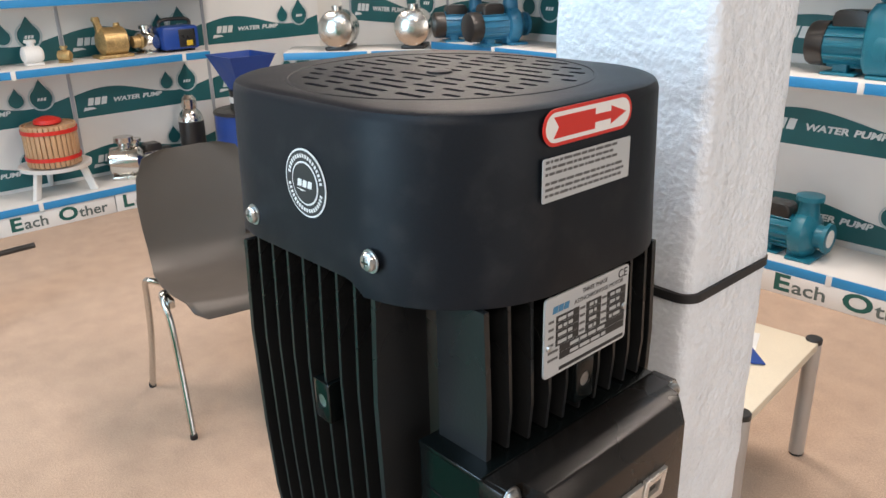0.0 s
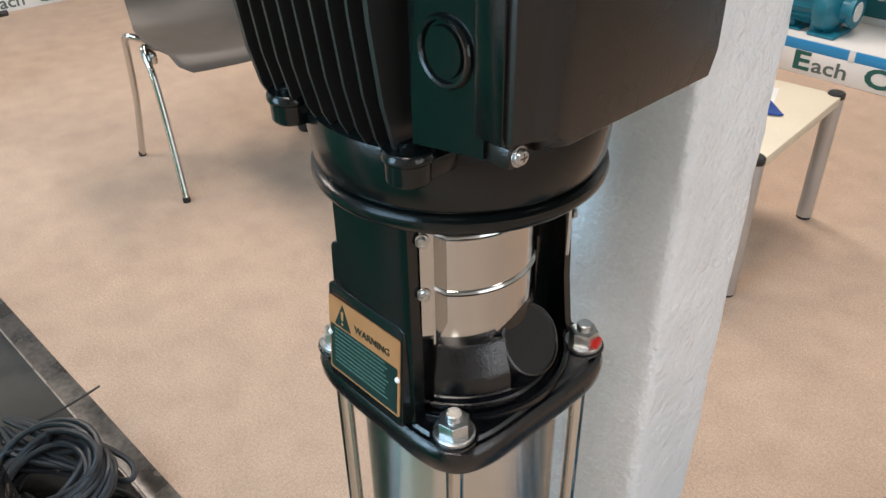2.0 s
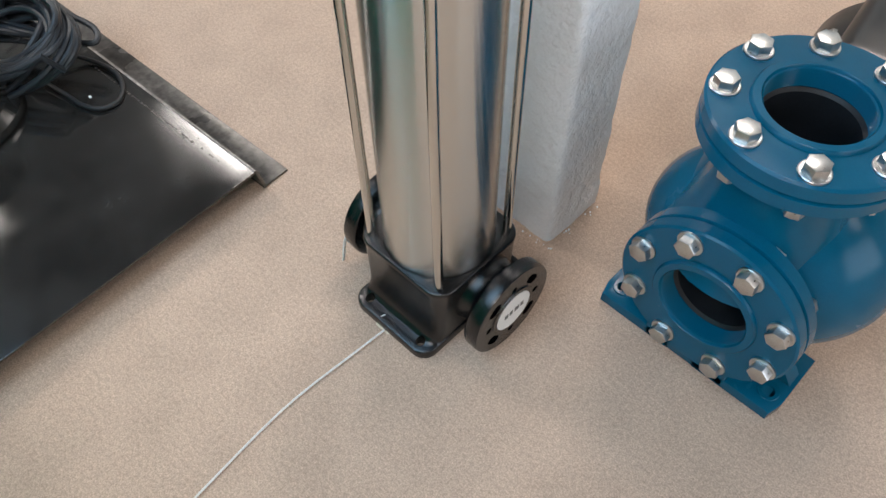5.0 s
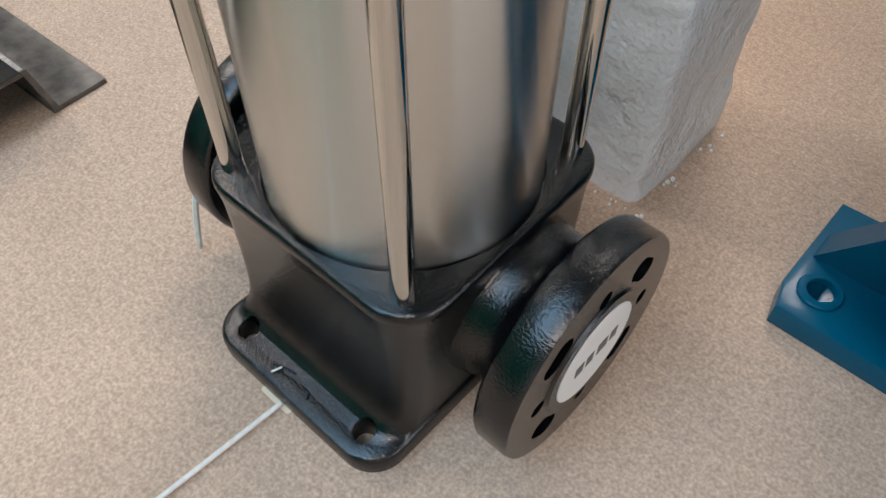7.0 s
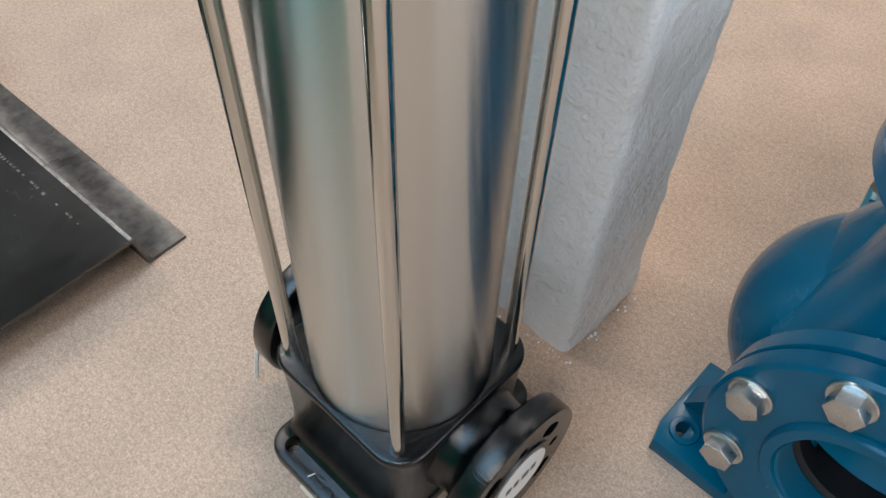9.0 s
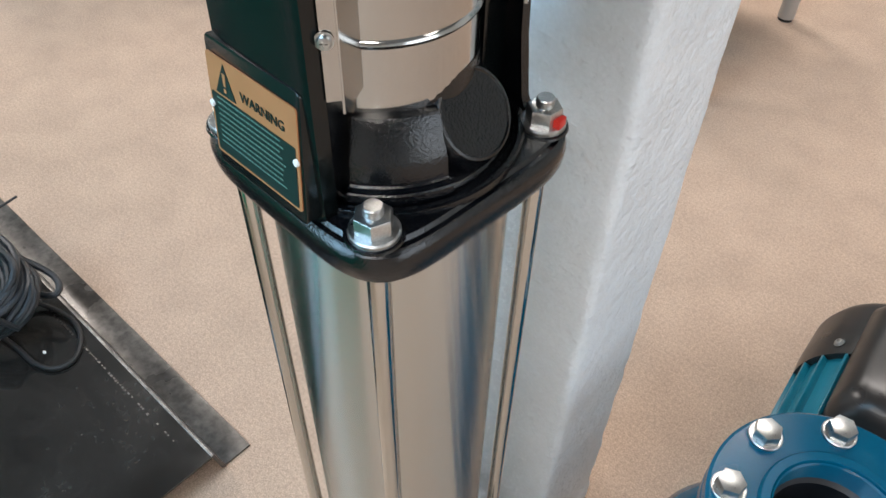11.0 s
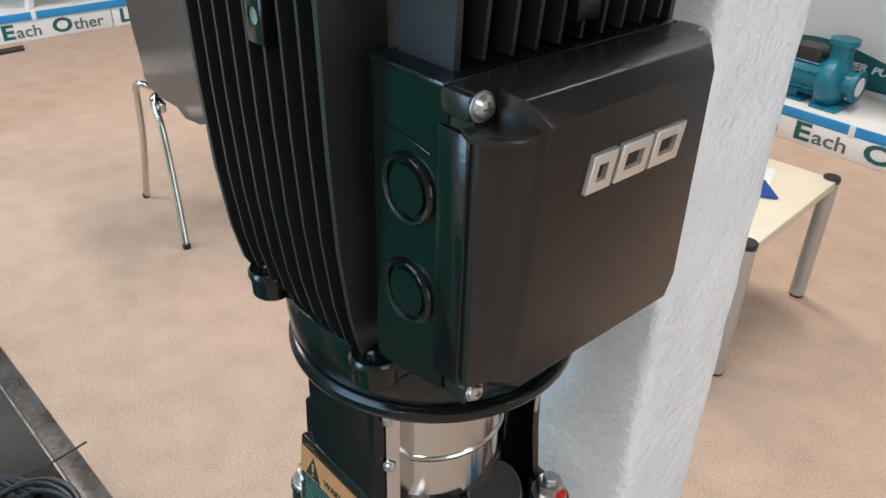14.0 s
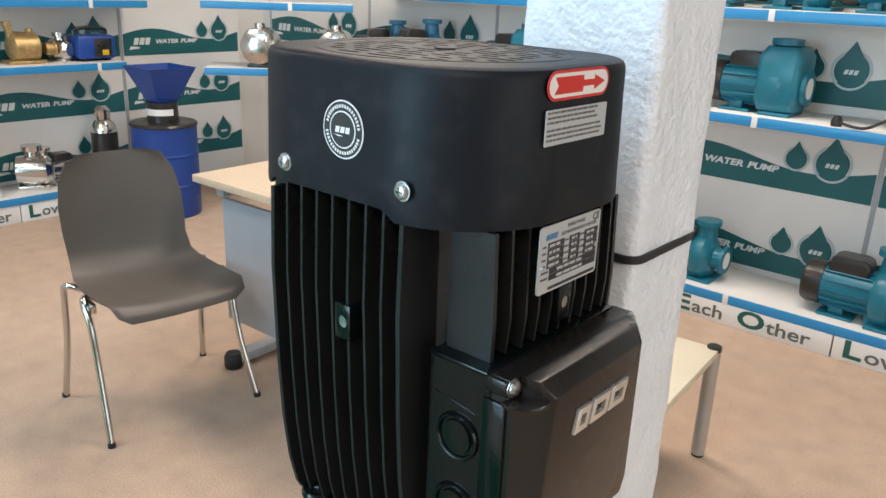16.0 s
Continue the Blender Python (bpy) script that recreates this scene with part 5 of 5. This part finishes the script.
# ---- goods on the shelves ----
def surface_pump(at, s=1.0, label="teal surface pump with black terminal box on the shelf", tall=True, mat=TEAL, flip=1):
    """A close-coupled pump: finned motor, fan cover, terminal box, volute, outlet, base foot."""
    p = thing("surface_pump", label, "pump", at @ Matrix.Scale(s, 4), "pumps on the shelves")
    mx = Euler((0, radians(90), 0)).to_matrix().to_4x4()
    z = 0.12
    c = Matrix.Translation((0, 0, z)) @ Matrix.Diagonal((flip, 1, 1, 1)) @ mx
    part("motor", lathe([(0.075, -0.20), (0.083, -0.19), (0.083, 0.0), (0.09, 0.01)], 32), mat, p, "", c)
    part("fan_cover", lathe([(0.05, -0.275), (0.085, -0.265), (0.092, -0.25), (0.092, -0.19)], 32), BLACKPLASTIC, p, "black fan cover", c)
    f = finish(box(-0.0025, 0.0025, 0.08, 0.094, -0.185, -0.01))
    for k in range(14):
        part("cooling_fin", f, mat, p, "", c @ pose(0, 0, 0, 0, 0, 360 / 14 * k))
    part("terminal_box", loft([[(x, y, h) for x, y in rounded(hx, 0.055, 0.015, 4, -0.1 * flip, 0)] for hx, h in ((0.075, 0.19), (0.08, 0.225), (0.07, 0.25), (0.055, 0.258))]), BLACKPLASTIC, p, "black terminal box")
    part("volute", lathe([(0.06, -0.005), (0.105, 0.005), (0.12, 0.03), (0.12, 0.07), (0.10, 0.095), (0.06, 0.11), (0.055, 0.15), (0.075, 0.152), (0.075, 0.17)], 40), mat, p, "", c)
    part("suction_face", lathe([(0.045, 0.169), (0.045, 0.1715)], 24), WHITESTICK, p, "", c)
    part("outlet", lathe([(0.055, 0.20), (0.045, 0.25 + 0.04 * (not tall)), (0.066, 0.255 + 0.04 * (not tall)), (0.066, 0.28 + 0.04 * (not tall)), (0.05, 0.281 + 0.04 * (not tall))], 28), mat, p, "", Matrix.Translation((0.05 * flip, 0, 0 if not tall else 0.04)))
    if tall:
        part("tank", loft([[(x, y, h) for x, y in rounded(hx, hy, 0.03, 5, 0.06 * flip, 0)] for hx, hy, h in ((0.08, 0.09, 0.02), (0.09, 0.11, 0.06), (0.09, 0.11, 0.25), (0.07, 0.09, 0.29))]), mat, p)
    part("foot", box(0.0 if flip > 0 else -0.13, 0.13 if flip > 0 else 0.0, -0.10, 0.10, 0, 0.015, 0.004), mat, p)
    part("foot", box(-0.19 if flip > 0 else 0.05, -0.05 if flip > 0 else 0.19, -0.07, 0.07, 0, 0.012, 0.004), mat, p)
    part("pedestal", box(0.02 * flip - 0.03, 0.02 * flip + 0.06 if flip > 0 else 0.02 * flip + 0.03, -0.06, 0.06, 0.01, 0.06, 0.006), mat, p)
    part("pedestal", box(-0.12 * flip - 0.03, -0.12 * flip + 0.03, -0.05, 0.05, 0.01, 0.06, 0.006), mat, p)
    return p


def facing(x, y, z, rz=0):
    return pose(x, y, z, 0, 0, rz)


surface_pump(facing(-0.80, 2.99, 0.923), 0.95)
surface_pump(facing(-1.00, 2.97, 0.141), 0.86, "teal close-coupled pump with round outlet on the lowest shelf", False)
surface_pump(facing(-0.24, 2.97, 0.141), 1.0, "long teal motor pump with black fan cover on the lowest shelf", False)
surface_pump(facing(-2.05, 2.97, 0.923), 0.9)
surface_pump(facing(-2.72, 2.95, 0.923, 75), 0.85, "bright blue pump with rounded cover on the shelf", False, DIRTYBLUE)
for k, x in enumerate((-1.10, -0.70, -0.35, 0.0)):
    surface_pump(facing(x, 2.99, 1.341, 0), 0.85, "teal pump on the top shelf", k % 2 == 0)
for k, x in enumerate((-3.0, -2.5, -2.05, -1.6)):
    surface_pump(facing(x, 2.99, 1.341, 0), 0.8, "teal pump on the top shelf", k % 2 == 1)
for k, y in enumerate((0.4, 0.9, 1.4, 1.9)):
    surface_pump(facing(-4.45, y, 1.226, 90), 0.62, "teal pump on the top shelf", False)
surface_pump(facing(-4.44, 1.52, 0.151, 90), 0.72, "steel pump with black motor on the lowest shelf", False, STAINLESS, -1)


def round_steel_pump(at, r=0.13):
    p = thing("steel_jet_pump", "round polished steel pump housing facing outwards on the shelf", "pump", at, "steel pumps")
    m = Euler((radians(90), 0, 0)).to_matrix().to_4x4()
    c = Matrix.Translation((0, 0, r + 0.012)) @ m
    part("housing", lathe([(r * 0.9, -0.10), (r, -0.09), (r, 0.05), (r * 0.92, 0.075), (r * 0.6, 0.088), (r * 0.25, 0.093)], 48), STAINLESS, p, "", c)
    part("inlet", lathe([(0.03, 0.085), (0.03, 0.12), (0.022, 0.121)], 24), STAINLESS, p, "", c)
    part("motor", lathe([(r * 0.7, -0.22), (r * 0.75, -0.20), (r * 0.75, -0.09)], 32), BLACKPLASTIC, p, "", c)
    part("outlet", lathe([(0.03, 2 * r - 0.01), (0.03, 2 * r + 0.035)], 20), STAINLESS, p, "", Matrix.Translation((0, 0, 0.0)))
    part("foot", box(-0.07, 0.07, -0.06, 0.16, 0, 0.02, 0.004), BLACKPLASTIC, p)
    return p


round_steel_pump(facing(-3.60, 2.47, 0.878, 40), 0.108)
round_steel_pump(facing(-3.30, 2.80, 0.878, 40), 0.108)
surface_pump(facing(-3.02, 2.98, 0.923, 60), 0.78, "bright blue pump with rounded cover on the shelf", False, DIRTYBLUE)

# fruit press
press = thing("fruit_press", "wooden slatted fruit press with red hoops on a white stand", "press", pose(-4.42, 1.015, 0.151))
slat = finish(box(-0.0115, 0.0115, 0.132, 0.144, 0.17, 0.40, 0.003))
for k in range(32):
    part("slat", slat, WOOD, press, "", pose(0, 0, 0, 0, 0, 360 / 32 * k))
for z in (0.205, 0.355):
    part("hoop", loft([[(r * math.cos(a), r * math.sin(a), zz) for r, zz in ((0.1445, z), (0.149, z), (0.149, z + 0.022), (0.1445, z + 0.022))] for a in [2 * math.pi * i / 48 for i in range(49)]], False), RED, press, "red painted hoop")
part("tray", lathe([(0.15, 0.145), (0.19, 0.15), (0.195, 0.172), (0.185, 0.172), (0.15, 0.16)], 40), WHITEPAINT, press, "white round tray")
part("press_plate", lathe([(0.125, 0.37), (0.125, 0.395)], 32), WOOD, press)
part("screw_knob", lathe([(0.06, 0.396), (0.075, 0.405), (0.07, 0.425), (0.03, 0.44)], 28), RED, press, "red knob")
for k in range(3):
    part("leg", loft([[(x, y, z) for x, y in rounded(0.022, 0.014, 0.006, 3, o, 0)] for o, z in ((0.185, 0.0), (0.14, 0.15))]), WHITEPAINT, press, "", pose(0, 0, 0, 0, 0, -60 + 120 * k))

# blue drum grinder with a funnel
grinder = thing("funnel_drum", "blue drum with black neck and wide blue funnel", "drum", pose(-3.92, 1.99, 0) @ Matrix.Scale(0.91, 4))
part("drum", lathe([(0.20, 0.0), (0.205, 0.01), (0.205, 0.20), (0.21, 0.205), (0.21, 0.215), (0.205, 0.22), (0.205, 0.40), (0.21, 0.405), (0.21, 0.415), (0.205, 0.42), (0.205, 0.585), (0.21, 0.60)], 56), BARREL, grinder)
part("lid", lathe([(0.212, 0.592), (0.214, 0.60), (0.205, 0.612), (0.10, 0.615)], 48), BLACKPLASTIC, grinder)
part("neck", lathe([(0.10, 0.61), (0.095, 0.70), (0.10, 0.74)], 32), BLACKPLASTIC, grinder, "black neck with a white strip")
part("label_strip", shell(0.0985, 0.1015, -120, 10, 0.66, 0.70, 16), WHITESTICK, grinder)
part("funnel", lathe([(0.09, 0.735), (0.11, 0.76), (0.225, 0.955), (0.232, 0.962), (0.222, 0.962), (0.10, 0.765)], 4), BARREL, grinder, "wide square blue funnel", pose(0, 0, 0, 0, 0, 45), 20)

# steel flask in front of the corner, steel housing pump, brass pump, small goods
flask = thing("steel_container", "tall stainless steel container with a bright cap on the lowest shelf", "container", pose(-4.41, 2.0 - 0.14, 0.151) @ Matrix.Scale(0.85, 4))
part("body", lathe([(0.09, 0.0), (0.09, 0.36), (0.075, 0.40), (0.045, 0.43)], 36), STAINLESS, flask)
part("cap", lathe([(0.05, 0.43), (0.055, 0.44), (0.055, 0.50), (0.03, 0.53)], 28), STAINLESS, flask)
part("jacket", lathe([(0.0915, 0.10), (0.0925, 0.11), (0.0925, 0.33), (0.0915, 0.34)], 36), BLACKPLASTIC, flask)

lathe_pump = thing("brass_pump", "dull brass gear pump with a tall lever on the shelf", "pump", pose(-4.43, 1.45, 0.873) @ Matrix.Scale(0.85, 4))
bb = lathe([(0.085, -0.09), (0.095, -0.08), (0.095, 0.07), (0.06, 0.09)], 28, None, Matrix.Translation((0, 0, 0.105)) @ Euler((radians(90), 0, 0)).to_matrix().to_4x4())
part("casting", bb, BRASS, lathe_pump)
part("foot", box(-0.07, 0.07, -0.12, 0.12, 0, 0.02, 0.004), BRASS, lathe_pump)
part("lever", loft([[(x, y, z) for x, y in rounded(0.02, w, 0.008, 3, 0, o)] for w, o, z in ((0.03, -0.06, 0.16), (0.02, -0.08, 0.23), (0.026, -0.085, 0.25), (0.02, -0.085, 0.27))]), BRASS, lathe_pump)
part("side_port", lathe([(0.04, 0.0), (0.04, 0.05), (0.05, 0.05), (0.05, 0.065)], 24), BRASS, lathe_pump, "", Matrix.Translation((0.03, 0.13, 0.09)) @ Euler((radians(-90), 0, 0)).to_matrix().to_4x4())
part("handle_knob", lathe([(0.02, 0), (0.024, 0.012), (0.018, 0.03)], 20), BRASS, lathe_pump, "", Matrix.Translation((0, 0.05, 0.195)))

unit = thing("blue_generator", "dark blue boxed machine with a yellow warning sticker on the shelf", "machine", pose(-4.42, 1.84, 0.873) @ Matrix.Scale(0.88, 4))
part("case", box(-0.09, 0.09, -0.13, 0.13, 0.015, 0.17, 0.02), BARREL, unit)
part("panel", box(0.088, 0.096, -0.02, 0.10, 0.03, 0.15, 0.004), BLACKPLASTIC, unit)
part("yellow_sticker", box(0.0955, 0.098, 0.03, 0.075, 0.04, 0.075, 0.001), YELLOW, unit)
part("top_handle", tube(curve_through([(0, -0.11, 0.16), (0, -0.10, 0.205), (0, 0.0, 0.215), (0, 0.10, 0.205), (0, 0.11, 0.16)], 6), 0.012, 10), BLACKPLASTIC, unit)
for y in (-0.09, 0.09):
    part("foot", box(-0.06, 0.06, y - 0.015, y + 0.015, 0, 0.018, 0.003), BLACKPLASTIC, unit)


def small_fitting(at, mat, label, s=1.0):
    p = thing("pump_fitting", label, "fitting", at @ Matrix.Scale(s, 4), "small fittings")
    m = Euler((0, radians(90), 0)).to_matrix().to_4x4()
    part("body", lathe([(0.03, -0.06), (0.05, -0.05), (0.055, 0.0), (0.05, 0.045), (0.035, 0.06)], 24), mat, p, "", Matrix.Translation((0, 0, 0.062)) @ m)
    part("spout", lathe([(0.025, 0.09), (0.022, 0.13), (0.034, 0.132), (0.034, 0.15)], 20), mat, p)
    part("foot", box(-0.05, 0.05, -0.04, 0.04, 0, 0.014, 0.003), mat, p)
    return p


small_fitting(facing(-4.43, 1.01, 0.873, 90), WHITEPAINT, "white and green small pump fitting on the shelf", 0.9)
small_fitting(facing(-4.40, 1.17, 0.873, 40), BRASS, "small brass fitting on the shelf", 0.6)
small_fitting(facing(-4.43, 1.66, 0.873, 30), STAINLESS, "small steel pump fitting on the shelf", 1.1)
small_fitting(facing(-4.40, 0.80, 0.873, 0), BLACKPLASTIC, "small black fitting on the shelf", 0.6)
small_fitting(facing(-4.42, 1.42, 0.151, 60), STAINLESS, "stacked steel valve fittings on the lowest shelf", 1.7)
charger = thing("float_switch", "pale float switch box with coiled black cable on the shelf", "switch", pose(-0.20, 2.95, 0.923))
part("case", box(-0.06, 0.08, -0.06, 0.06, 0, 0.12, 0.015), CREAM, charger)
part("cord", tube(curve_through([(-0.05, -0.06, 0.08), (-0.10, -0.10, 0.05), (-0.17, -0.12, 0.01), (-0.24, -0.11, 0.012), (-0.28, -0.09, 0.02)], 6), 0.006, 8), CABLE, charger)
part("plug", lathe([(0.02, 0), (0.022, 0.02), (0.012, 0.04)], 16), BLACKPLASTIC, charger, "", pose(-0.28, -0.09, 0.0))
rod = thing("steel_bar_end", "dark steel rod end lying across a low stand", "rod", pose(-3.1, 0.40, 0))
part("rod", tube([(0.0, -0.45, 0.29), (0.0, 0.10, 0.30)], 0.012, 10), BLACKPLASTIC, rod)
part("stand", box(-0.10, 0.10, -0.45, -0.25, 0, 0.29, 0.006), BLACKPLASTIC, rod)
